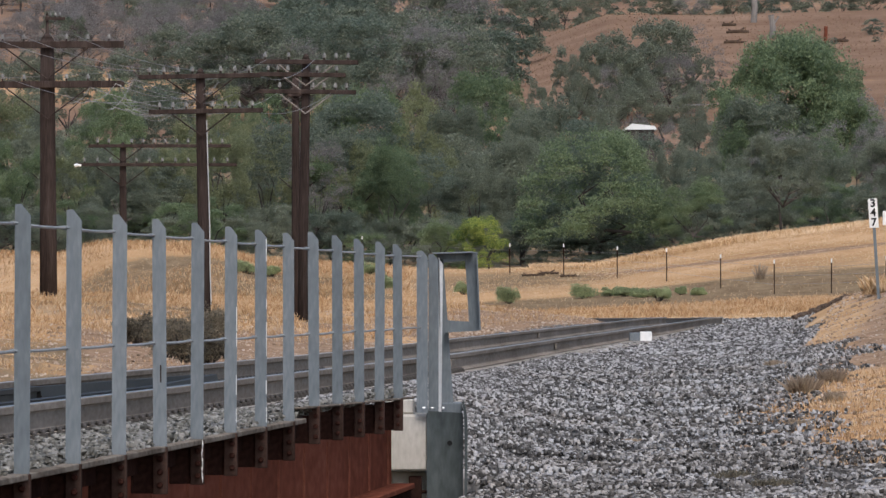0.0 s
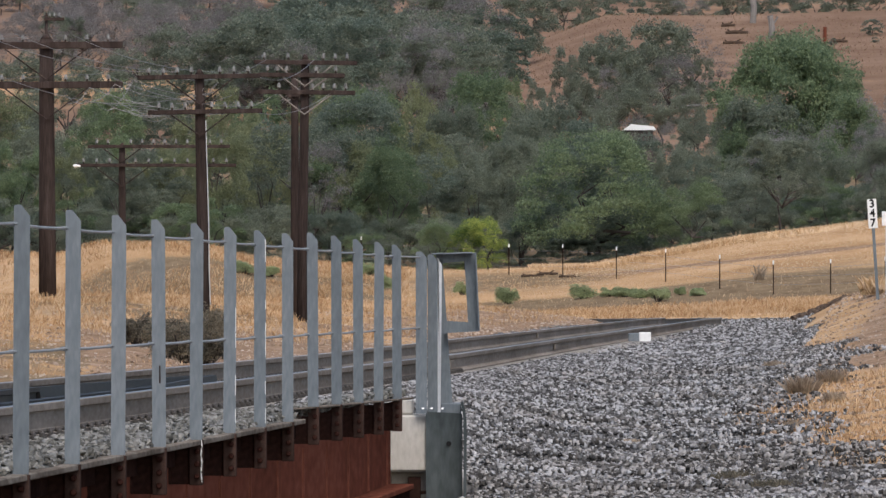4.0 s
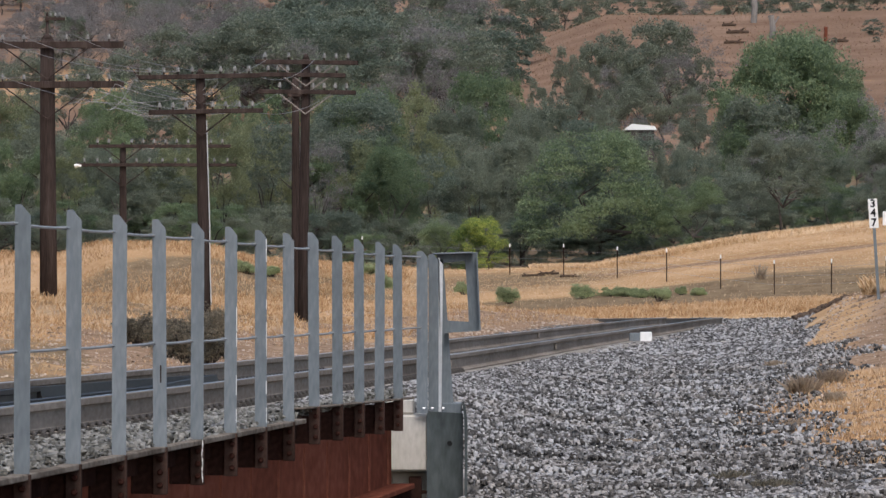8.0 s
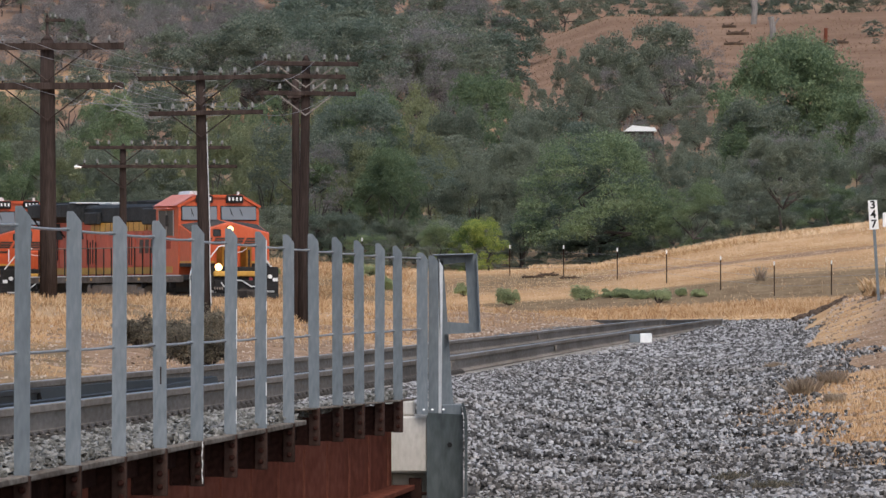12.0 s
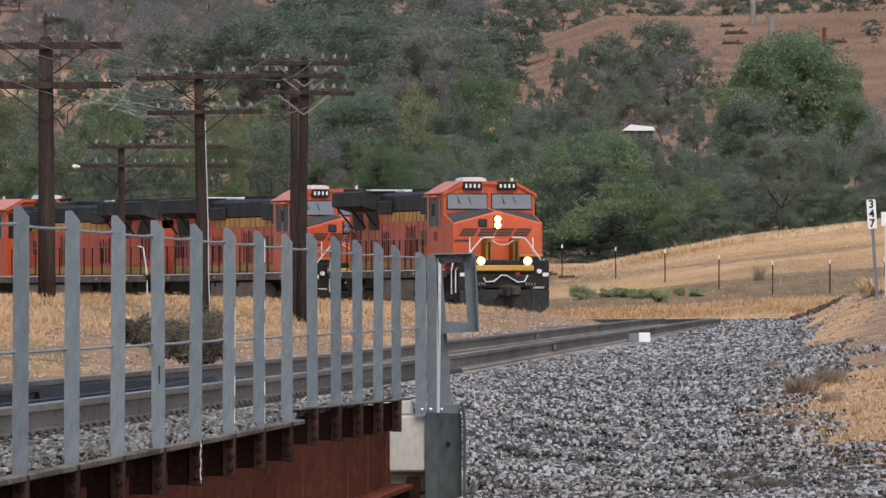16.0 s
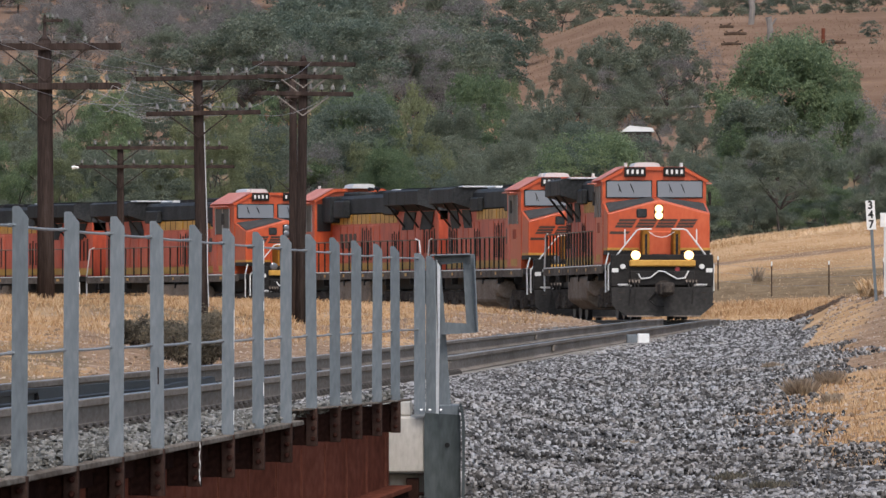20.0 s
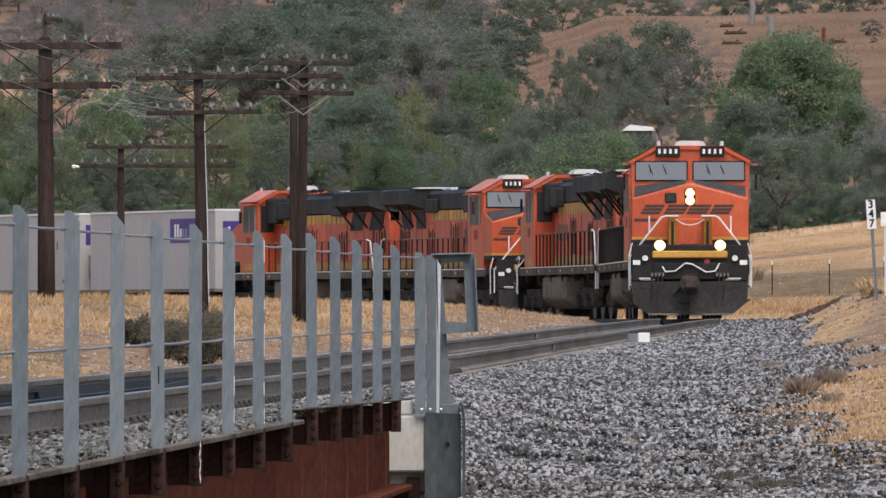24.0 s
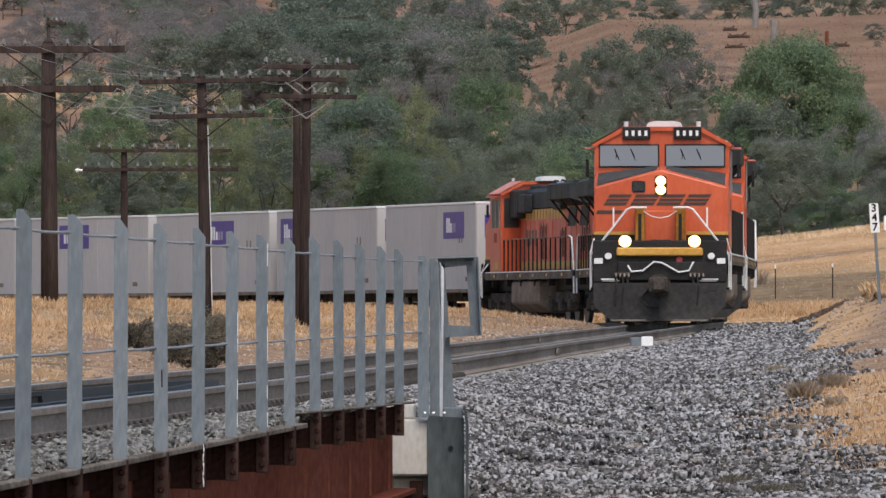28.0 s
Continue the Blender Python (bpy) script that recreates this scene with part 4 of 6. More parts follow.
# ---- plants ----
def leaf_cloud(seed, lobes, n, size, squash=.75, low=1.0):
    """Leaf sprays spread over the shells of several lobes: (x, y, z, r)."""
    g = np.random.default_rng(seed)
    lobes = np.array(lobes, float)
    wgt = lobes[:, 3] ** 2; wgt /= wgt.sum()
    k = g.choice(len(lobes), n, p=wgt)
    d = g.normal(0, 1, (n, 3)); d /= np.linalg.norm(d, axis=1)[:, None]
    d[:, 2] = np.where(d[:, 2] < -.35, -d[:, 2] * .4, d[:, 2])
    lump = 1 + .22 * np.sin(d[:, 0] * 5 + k * 1.7) * np.sin(d[:, 1] * 5 + k) + .15 * np.sin(d[:, 2] * 9 + 2 * k)
    rad = lobes[k, 3] * lump * (1 - np.abs(g.normal(0, .16, n)))
    c = lobes[k, :3] + d * rad[:, None] * np.array([1, 1, squash])
    a = g.normal(0, 1, (n, 3)) + d * .6; a /= np.linalg.norm(a, axis=1)[:, None]
    b = np.cross(a, g.normal(0, 1, (n, 3))); b /= np.linalg.norm(b, axis=1)[:, None]
    c2 = np.cross(a, b)
    s = size * g.uniform(.5, 1.3, (n, 1))
    flat = np.array([1, 1, low])
    v = np.stack([c - b * s * flat, c + (c2 * .55 + a * .12) * s * flat, c + b * s * flat, c + (a * .2 - c2 * .55) * s * flat], 1)
    f = np.arange(4 * n).reshape(n, 4)
    return v.reshape(-1, 3), f


def bough_mesh(name, points, r, sides, tip):
    bm = bmesh.new()
    rod(bm, points, r, sides, tip)
    me = bpy.data.meshes.new(name)
    bm.to_mesh(me); bm.free()
    me.materials.append(BARK)
    return me


def limbs(seed, lobes, height, r):
    """The trunk's mesh, and one mesh for each limb that leaves it."""
    g = random.Random(seed)
    fork = height * g.uniform(.22, .32)
    trunk = bough_mesh("trunk", [(0, 0, -.4), (g.uniform(-.1, .1), 0, fork * .5), (g.uniform(-.15, .15), 0, fork)], r, 8, r * .75)
    boughs = []
    for x, y, z, q in lobes:
        mid = (x * .45 + g.uniform(-.3, .3), y * .45, fork + (z - fork) * .45)
        boughs.append(bough_mesh("limb", [(0, 0, fork * .92), mid, (x * .62, y * .62, fork + (z - fork) * .68)], r * .5, 6, r * .10))
    return trunk, boughs


CROWNS = []
for v_ in range(9):
    g_ = random.Random(100 + v_)
    lobes_ = []
    low_ = (.10, .14, .30)[v_ % 3]
    for i_ in range(34):
        a_ = g_.uniform(0, 6.283); q_ = math.sqrt(g_.uniform(.02, 1)) * .86
        z_ = low_ + (.92 - low_) * g_.uniform(0, 1) ** .8
        q_ *= math.sqrt(max(.04, 1 - ((z_ - .42) / .56) ** 2))
        lobes_.append((q_ * math.cos(a_), q_ * math.sin(a_), z_ - .06, g_.uniform(.10, .22)))
    if v_ == 8:         # a full, rounded dome
        lobes_ = []
        for i_ in range(70):
            a_, e_ = g_.uniform(0, 6.283), math.asin(g_.uniform(-.1, 1))
            lobes_.append((.80 * math.cos(e_) * math.cos(a_), .80 * math.cos(e_) * math.sin(a_), .20 + .62 * math.sin(e_), g_.uniform(.13, .22)))
    grades_ = []
    for count_, size_ in ((46000, .0125), (24000, .0170), (11500, .0245), (13000, .0115)):      # near, middle, far, half bare
        verts_, faces_ = leaf_cloud(v_ + count_, lobes_, count_, size_, .62, .52)
        ob_ = from_arrays("crown", verts_, faces_, LEAF[0]); me_ = ob_.data
        bpy.data.objects.remove(ob_)
        grades_.append(me_)
    CROWNS.append((grades_, *limbs(v_, [(x * .95, y * .95, z, q) for x, y, z, q in lobes_[:14]], 1.0, .030)))

KINDS = ["grey-green", "green", "olive yellow-green", "dark green", "bright green", "half-bare grey"]


def oak(x, y, height, spread, kind, variant, label="", sink=0.0, low=False):
    """spread: half width in metres."""
    z = gz(x, y) - sink
    root = thing("thicket" if low else "oak_tree", pose(x, y, z, 0, 0, (variant * 77 + x * 13) % 360), label or KINDS[kind] + " spreading oak tree on the dry slope", "thicket" if low else "tree", "thickets under the oaks" if low else "oaks on the slope")
    root.scale = (spread, spread, height)
    grades, trunk, boughs = CROWNS[variant % len(CROWNS)]
    t = new("trunk", trunk); t.parent = root
    for bough in boughs[:14 if kind == 5 else 6]:
        new("limb", bough).parent = t
    c = new("crown", grades[3 if kind == 5 else 0 if y < 500 else 1 if y < 640 else 2]); c.parent = root
    c.material_slots[0].link = "OBJECT"; c.material_slots[0].material = LEAF[kind]
    return root


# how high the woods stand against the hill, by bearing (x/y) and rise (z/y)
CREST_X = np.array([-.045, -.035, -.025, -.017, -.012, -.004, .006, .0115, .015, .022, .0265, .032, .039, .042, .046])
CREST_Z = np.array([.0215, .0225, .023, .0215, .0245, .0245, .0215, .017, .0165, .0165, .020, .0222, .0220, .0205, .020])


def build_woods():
    g = random.Random(21)
    # the big dark oak, the tall oak on the rise, and others that stand out
    # darker leaf kinds under the big oak's crown put its shaded underside into colour
    oak(6.15, 446, 6.6, 3.6, 1, 8, "large dark green oak with a rounded crown")
    oak(6.3, 447.5, 5.4, 3.7, 3, 1, "dense lower growth filling the large oak, dark for its shade", .3)
    oak(6.7, 455, 6.4, 3.9, 3, 6, "dark green oak behind the largest one")
    oak(3.2, 449, 2.6, 2.0, 3, 3, "low dark thicket beside the large oak", .3, True)
    oak(9.6, 452, 2.6, 2.2, 0, 4, "low grey-green thicket beside the large oak", .3, True)
    oak(6.2, 446.5, 1.6, 3.2, 3, 1, "low undergrowth beneath the large oak, dark for its shade", .3, True)
    oak(3.6, 470, 5.6, 2.6, 0, 4)
    oak(16.75, 520, 9.6, 3.9, 1, 8, "tall rich green oak on the rise")
    oak(16.4, 522, 8.8, 3.9, 1, 2, "rich green oak crowding the tall one")
    oak(17.6, 524, 8.6, 3.6, 1, 5, "rich green oak crowding the tall one")
    oak(15.0, 505, 6.2, 3.0, 0, 5)
    oak(13.9, 444, 4.4, 2.3, 0, 5, "small grey-green oak at the edge of the grass")
    oak(19.6, 470, 6.6, 2.6, 5, 6, "half-bare grey oak with crooked limbs")
    oak(1.75, 436, 2.45, 1.3, 4, 7, "bright yellow-green bushy thicket at the field's edge", .2, True)
    oak(.9, 437, 2.3, 1.1, 4, 3, "bright yellow-green bushy thicket at the field's edge", .2, True)
    oak(-.3, 438, 2.3, 1.3, 1, 3, "fresh green bushy thicket at the field's edge", .2, True)
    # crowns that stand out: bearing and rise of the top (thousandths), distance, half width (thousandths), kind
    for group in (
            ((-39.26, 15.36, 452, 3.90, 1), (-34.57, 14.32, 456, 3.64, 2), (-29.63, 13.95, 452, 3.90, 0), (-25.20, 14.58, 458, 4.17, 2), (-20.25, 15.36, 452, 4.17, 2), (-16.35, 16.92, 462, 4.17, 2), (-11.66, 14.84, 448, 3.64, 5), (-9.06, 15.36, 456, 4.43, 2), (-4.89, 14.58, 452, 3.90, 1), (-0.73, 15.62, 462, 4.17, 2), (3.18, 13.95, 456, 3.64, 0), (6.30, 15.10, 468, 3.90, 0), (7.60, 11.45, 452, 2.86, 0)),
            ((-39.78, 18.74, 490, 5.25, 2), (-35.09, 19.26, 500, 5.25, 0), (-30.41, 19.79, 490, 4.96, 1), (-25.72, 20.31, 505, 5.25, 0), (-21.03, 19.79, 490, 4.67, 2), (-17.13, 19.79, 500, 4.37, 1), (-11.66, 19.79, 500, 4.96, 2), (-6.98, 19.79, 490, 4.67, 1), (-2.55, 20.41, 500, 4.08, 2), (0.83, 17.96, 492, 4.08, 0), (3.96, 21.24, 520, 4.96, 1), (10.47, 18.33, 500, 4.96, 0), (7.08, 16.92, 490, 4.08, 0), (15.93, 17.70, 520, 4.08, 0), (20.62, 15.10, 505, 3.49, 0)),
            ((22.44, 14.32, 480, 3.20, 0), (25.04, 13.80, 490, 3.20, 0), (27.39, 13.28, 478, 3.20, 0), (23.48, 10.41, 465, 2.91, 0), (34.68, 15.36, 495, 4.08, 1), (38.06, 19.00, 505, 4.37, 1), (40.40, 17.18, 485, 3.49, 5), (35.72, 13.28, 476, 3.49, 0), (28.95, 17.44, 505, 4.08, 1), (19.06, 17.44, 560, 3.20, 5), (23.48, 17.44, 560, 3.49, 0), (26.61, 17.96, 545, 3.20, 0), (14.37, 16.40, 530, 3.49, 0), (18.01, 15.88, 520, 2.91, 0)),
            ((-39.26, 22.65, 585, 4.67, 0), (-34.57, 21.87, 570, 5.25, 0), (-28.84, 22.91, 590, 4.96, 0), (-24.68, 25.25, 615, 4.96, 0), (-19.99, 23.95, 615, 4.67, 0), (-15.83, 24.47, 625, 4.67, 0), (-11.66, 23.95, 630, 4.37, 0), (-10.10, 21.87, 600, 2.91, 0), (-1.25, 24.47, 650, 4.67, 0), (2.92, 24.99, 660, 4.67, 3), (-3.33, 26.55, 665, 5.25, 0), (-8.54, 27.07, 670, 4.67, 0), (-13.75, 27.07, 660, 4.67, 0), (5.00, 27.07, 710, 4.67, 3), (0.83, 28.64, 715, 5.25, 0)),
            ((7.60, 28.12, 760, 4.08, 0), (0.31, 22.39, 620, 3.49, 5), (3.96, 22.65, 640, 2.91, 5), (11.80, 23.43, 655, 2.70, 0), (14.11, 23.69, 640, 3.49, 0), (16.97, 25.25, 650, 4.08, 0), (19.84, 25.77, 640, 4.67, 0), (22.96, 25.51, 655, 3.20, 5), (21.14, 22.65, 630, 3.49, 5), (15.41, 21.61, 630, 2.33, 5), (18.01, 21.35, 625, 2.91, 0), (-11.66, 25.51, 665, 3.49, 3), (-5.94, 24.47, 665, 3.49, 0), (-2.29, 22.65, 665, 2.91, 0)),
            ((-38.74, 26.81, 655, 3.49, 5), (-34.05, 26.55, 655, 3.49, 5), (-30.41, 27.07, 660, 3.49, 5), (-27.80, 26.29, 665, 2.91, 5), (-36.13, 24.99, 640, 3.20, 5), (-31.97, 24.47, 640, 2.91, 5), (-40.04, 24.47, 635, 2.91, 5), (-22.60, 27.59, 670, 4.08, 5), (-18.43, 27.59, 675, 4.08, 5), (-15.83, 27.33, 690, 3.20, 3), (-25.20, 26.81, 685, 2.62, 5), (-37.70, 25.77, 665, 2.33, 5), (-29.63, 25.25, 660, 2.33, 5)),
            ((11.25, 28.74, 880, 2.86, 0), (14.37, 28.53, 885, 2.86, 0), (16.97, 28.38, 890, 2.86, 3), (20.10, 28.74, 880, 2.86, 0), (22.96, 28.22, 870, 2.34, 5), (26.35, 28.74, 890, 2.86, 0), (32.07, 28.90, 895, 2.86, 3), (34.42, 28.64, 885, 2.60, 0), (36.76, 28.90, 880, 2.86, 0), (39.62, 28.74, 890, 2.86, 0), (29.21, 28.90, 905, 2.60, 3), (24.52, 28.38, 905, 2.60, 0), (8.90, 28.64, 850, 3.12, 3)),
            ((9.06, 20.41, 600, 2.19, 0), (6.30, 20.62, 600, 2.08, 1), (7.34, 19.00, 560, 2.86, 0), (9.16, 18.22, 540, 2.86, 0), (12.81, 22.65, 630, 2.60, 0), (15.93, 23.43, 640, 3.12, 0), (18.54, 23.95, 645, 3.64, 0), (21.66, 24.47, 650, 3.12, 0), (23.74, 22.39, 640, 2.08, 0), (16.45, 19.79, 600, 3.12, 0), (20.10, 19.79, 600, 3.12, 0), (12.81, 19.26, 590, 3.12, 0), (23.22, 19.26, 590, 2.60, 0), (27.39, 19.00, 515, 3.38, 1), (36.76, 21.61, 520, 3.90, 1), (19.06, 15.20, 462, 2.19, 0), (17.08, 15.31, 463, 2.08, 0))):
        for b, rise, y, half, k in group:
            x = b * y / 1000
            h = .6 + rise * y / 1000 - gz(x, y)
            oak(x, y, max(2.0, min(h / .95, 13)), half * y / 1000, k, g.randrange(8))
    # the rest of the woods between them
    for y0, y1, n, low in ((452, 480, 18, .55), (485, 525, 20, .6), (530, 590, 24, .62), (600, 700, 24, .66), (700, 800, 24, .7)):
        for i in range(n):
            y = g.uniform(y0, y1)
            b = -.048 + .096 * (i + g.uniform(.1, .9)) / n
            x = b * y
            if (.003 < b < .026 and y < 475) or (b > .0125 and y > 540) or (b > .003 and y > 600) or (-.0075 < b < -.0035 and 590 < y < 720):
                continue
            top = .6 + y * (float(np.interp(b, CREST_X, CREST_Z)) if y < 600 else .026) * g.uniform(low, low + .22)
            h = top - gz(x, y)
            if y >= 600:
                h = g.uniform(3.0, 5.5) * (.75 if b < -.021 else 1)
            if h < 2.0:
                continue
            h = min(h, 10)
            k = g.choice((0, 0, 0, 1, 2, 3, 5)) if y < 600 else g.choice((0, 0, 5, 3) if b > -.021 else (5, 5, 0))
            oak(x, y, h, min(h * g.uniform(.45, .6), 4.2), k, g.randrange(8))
    # twiggy grey trees on the hill to the west, greener ones beside them
    for i in range(104):
        west = i < 60
        b, y = (g.uniform(-.042, -.017), g.uniform(620, 790)) if west else (g.uniform(-.018, .0035), g.uniform(600, 800))
        if -.0075 < b < -.0035 and y < 720:
            continue
        h = g.uniform(2.6, 4.6) if west else g.uniform(4.5, 7.5)
        oak(b * y, y, h, h * g.uniform(.5, .68), g.choice((5, 5, 5, 0)) if west else g.choice((0, 0, 3, 5)), g.randrange(8))
    # low thicket along the foot of the woods
    for i in range(52):
        b = -.048 + .096 * (i + g.uniform(.1, .9)) / 52
        y = g.uniform(440, 456) + (8 if b > .024 else 0)
        h = g.uniform(1.6, 3.4)
        if .004 < b < .022:
            continue
        oak(b * y, y, h, h * g.uniform(.6, .9), g.choice((0, 0, 0, 1, 3)), g.choice((0, 1, 3, 4, 6, 7)), "low grey-green thicket at the foot of the woods", .3, True)
    # undergrowth on the shaded ground between the trunks, and small dark shrubs on the bare hill
    for i in range(40):
        y = g.uniform(458, 540); b = g.uniform(-.046, .045)
        h = g.uniform(1.2, 2.6)
        oak(b * y, y, h, h * g.uniform(.7, 1.0), g.choice((0, 0, 3, 1)), g.choice((0, 1, 3, 4, 6, 7)), "low undergrowth between the oaks", .3, True)
    for x, y, h, r in ((29.95, 756, 1.3, 1.0), (26.6, 740, .6, .5), (29.6, 742, .5, .4), (19.6, 700, 1.2, .9), (17.6, 690, 1.4, 1.0)):
        oak(x, y, h, r, 3 if y > 720 else 5, 1, "small dark round shrub on the red hillside", .1, True)


build_woods()


SCRUBDARK = leaf_mat("dark_dry_shrub", (.04, .034, .024), (.085, .072, .05), (.15, .125, .085))


def bush(x, y, r, h, mat, seed, label, category="bush"):
    g = random.Random(seed)
    lobes = [(g.uniform(-.6, .6) * r, g.uniform(-.5, .5) * r, h * g.uniform(.12, .6), r * g.uniform(.22, .45)) for _ in range(16)]
    v, f = leaf_cloud(seed, lobes, 9000, .014 if y < 250 else .020, h / r * .8)
    v[:, 2] = np.maximum(v[:, 2], -.05)
    root = thing("bush", pose(x, y, gz(x, y)), label, category, "scrub in the field")
    from_arrays("foliage", v, f, mat, root)
    part("woody_base", rods(*[([(0, 0, -.1), (lx * .8, ly * .8, lz)], .012) for lx, ly, lz, q in lobes], seg=5), BARK, root)
    return root


for i, (x, y, r, h) in enumerate(((2.37, 392, .5, .75), (5.1, 393, .58, .66), (6.1, 393, .42, .40), (6.6, 391, .50, .38), (7.15, 389, .50, .38), (7.64, 385, .48, .60), (8.5, 388, .24, .36), (9.13, 387, .30, .32), (.76, 403, .4, .6), (-7.61, 419, .5, .6), (-6.63, 419, .4, .5), (-2.11, 410, .4, .7), (-2.94, 422, .5, .6))):
    bush(x, y, r, h, SCRUB, 300 + i, "rounded grey-green scrub bush in dry grass")
def weed_clump(x, y, r, h, mat, seed, n, label, width=.006):
    """Dry upright stalks fanning from one root."""
    g = np.random.default_rng(seed)
    a, q = g.uniform(0, 6.283, n), r * np.sqrt(g.uniform(0, 1, n)) * .7
    root = thing("weed_clump", pose(x, y, gz(x, y)), label, "weeds", "scrub in the field")
    hh = h * g.uniform(.35, 1.0, n) * (1 - .5 * (q / r) ** 2)
    blades("dry_stalk_tuft", q * np.cos(a), q * np.sin(a), np.zeros(n), hh, mat, seed, lean=.32, width=width, parent=root)
    return root


# dark shrubs, massed so that they also stand in for the shadowed hollow
for i, (x, y, r, h) in enumerate(((-3.15, 134, .40, .66), (-3.0, 139, .42, .78), (-3.5, 137, .36, .56), (-2.85, 132, .26, .46), (-3.9, 141, .34, .5), (-4.2, 160, .42, .44), (-4.75, 165, .36, .36), (-3.75, 150, .34, .46))):
    bush(x, y, r, h, SCRUBDARK, 330 + i, "dark feathery dry shrub on the dirt slope")
for i, (x, y, r, h) in enumerate(((8.6, 214, .5, .42), (3.55, 107, .16, .24), (3.75, 104, .14, .12), (3.1, 95, .14, .10), (2.12, 79.5, .24, .12), (2.36, 77.5, .24, .12), (4.0, 112, .18, .2), (1.6, 92, .08, .08), (3.9, 128, .15, .12))):
    weed_clump(x, y, r, h, GRASSPALE if y > 210 else SCRUBDARK if y < 80 else SCRUBDRY, 350 + i, 900, "dry brown weed clump on the bank", .0022)


weed_clump(11.42, 391, .26, .70, SCRUBDRY, 399, 90, "thin dry grey shrub standing in the golden field", .007)
HILLGRASS = mottled("rusty_hill_grass", ((.15, .09, .055), (.24, .155, .095), (.34, .235, .15)), .1, 2, .9, 0, 0, island=.35)


def build_grass():
    # banks inside the curve
    def lay(name, n, x, y, h, mat, seed, label, cond=None, width=.012):
        s, u = line_near(x, y)
        keep = (np.abs(u) > 2.6) & ((y > 345) | (s > 76))
        if cond is not None:
            keep &= cond(x, y, s, u)
        x, y, h = x[keep], y[keep], h[keep]
        tagged(blades(name, x, y, ground_z(x, y), h, mat, seed, width=width), label, "grass", kind="stuff")
    k = 9000
    ty = rng.uniform(118, 345, k); tx = rng.uniform(-.046, .012, k) * ty
    n = k * 16
    y = np.repeat(ty, 16) + rng.normal(0, .16, n); x = np.repeat(tx, 16) + rng.normal(0, .10, n)
    patch = wave(x, y, 6, 5) + .6 * wave(x, y, 2.2, 1)
    h = np.repeat(rng.uniform(.4, 1.3, k), 16) * rng.uniform(.03, .13, n) * (1 + .5 * patch) * np.clip((y - 90) / 90, .4, 1)
    lay("dry_grass", n, x, y, h, GRASS, 61, "dry golden grass tufts on the inner bank",
        lambda x, y, s, u: (u < -2.8) & ((u < -4.8) | (s < 185) | (rng.uniform(0, 1, len(x)) < .3)) & (rng.uniform(0, 1, len(x)) < np.clip(np.maximum((y - 158) / 30, 1.0 * (x / y < -.0365)) + .8 * wave(x, y, 2.5, 2), .04, 1)), .0045)
    n = 90000
    y = 74 + 156 * rng.uniform(0, 1, n) ** 1.4; x = rng.uniform(.02, .05, n) * y
    lay("dry_grass", n, x, y, rng.uniform(.015, .07, n), GRASS, 62, "dry golden grass on the verge by the ballast",
        lambda x, y, s, u: (u > gravel_edge(s) - .2 + .5 * wave(x, y, 2.5, 4)) & ((y < 118) | (u > 7)) & (rng.uniform(0, 1, len(x)) < .3 + .6 * (wave(x, y, 1.5, 3) > 0)), .0028)
    n = 150000
    y = rng.uniform(322, 450, n); x = rng.uniform(-.047, .047, n) * y
    lay("dry_grass", n, x, y, rng.uniform(.012, .08, n) * (1 + .5 * wave(x, y, 9, 2)), GRASSPALE, 63, "bleached dry grass over the field beyond the track", lambda x, y, s, u: (u > 2.8) & (y < 442) & ((np.abs(y - 388) > 6) | (rng.uniform(0, 1, len(x)) < .2)), .009)
    n = 26000
    y = 367 + 11 * rng.uniform(-1, 1, n); x = rng.uniform(.004, .038, n) * y
    lay("dry_grass", n, x, y, rng.uniform(.05, .24, n) * (1 + .5 * wave(x, y, 3, 1)), GRASS, 66, "rank golden grass along the foot of the field", lambda x, y, s, u: (u > 3.2) & (wave(x * 2, y * 2, 6, 3) > -.5), .008)
    n = 30000
    y = 436 + 7 * rng.uniform(-1, 1, n); x = rng.uniform(.008, .046, n) * y
    lay("dry_grass", n, x, y, rng.uniform(.04, .24, n), GRASSPALE, 67, "bleached grass along the crest of the field", None, .006)
    n = 45000
    y = rng.uniform(404, 438, n); x = rng.uniform(-.043, -.003, n) * y
    lay("dry_grass", n, x, y, rng.uniform(.05, .22, n) * (1 + .6 * wave(x, y, 3, 2)), GRASS, 65, "taller dry golden grass on the mound before the woods", lambda x, y, s, u: (u > 2.8) & (wave(x * 2, y * 3, 5, 6) > -.35), .010)
    n = 14000
    y = rng.uniform(600, 830, n); x = rng.uniform(.006, .048, n) * y
    lay("dry_grass", n, x, y, rng.uniform(.03, .16, n), HILLGRASS, 64, "sparse rusty dry tufts on the hillside", lambda x, y, s, u: wave(x, y, 14, 3) > -.3, .03)


build_grass()

# ---- the train ----
ORANGE = mottled("faded_orange_paint", ((.24, .050, .030), (.43, .072, .034), (.53, .095, .044), (.58, .16, .095)), 1.3, 11, .5, 0, .04, .002, vary=.12, stretch=(1, 1, .22))
ORANGE2 = mottled("bright_orange_paint", ((.36, .058, .020), (.48, .078, .022), (.55, .110, .040)), .8, 9, .4, 0, .04, .002, stretch=(1, 1, .4))
DARKGREEN = mottled("sooty_dark_green_paint", ((.014, .015, .016), (.030, .032, .033), (.058, .060, .060)), 1, 12, .6, 0, .1, .003)
YELLOW = mottled("dull_yellow_paint", ((.30, .14, .02), (.46, .24, .035), (.56, .32, .06)), 1, 14, .5, 0, .04, .002)
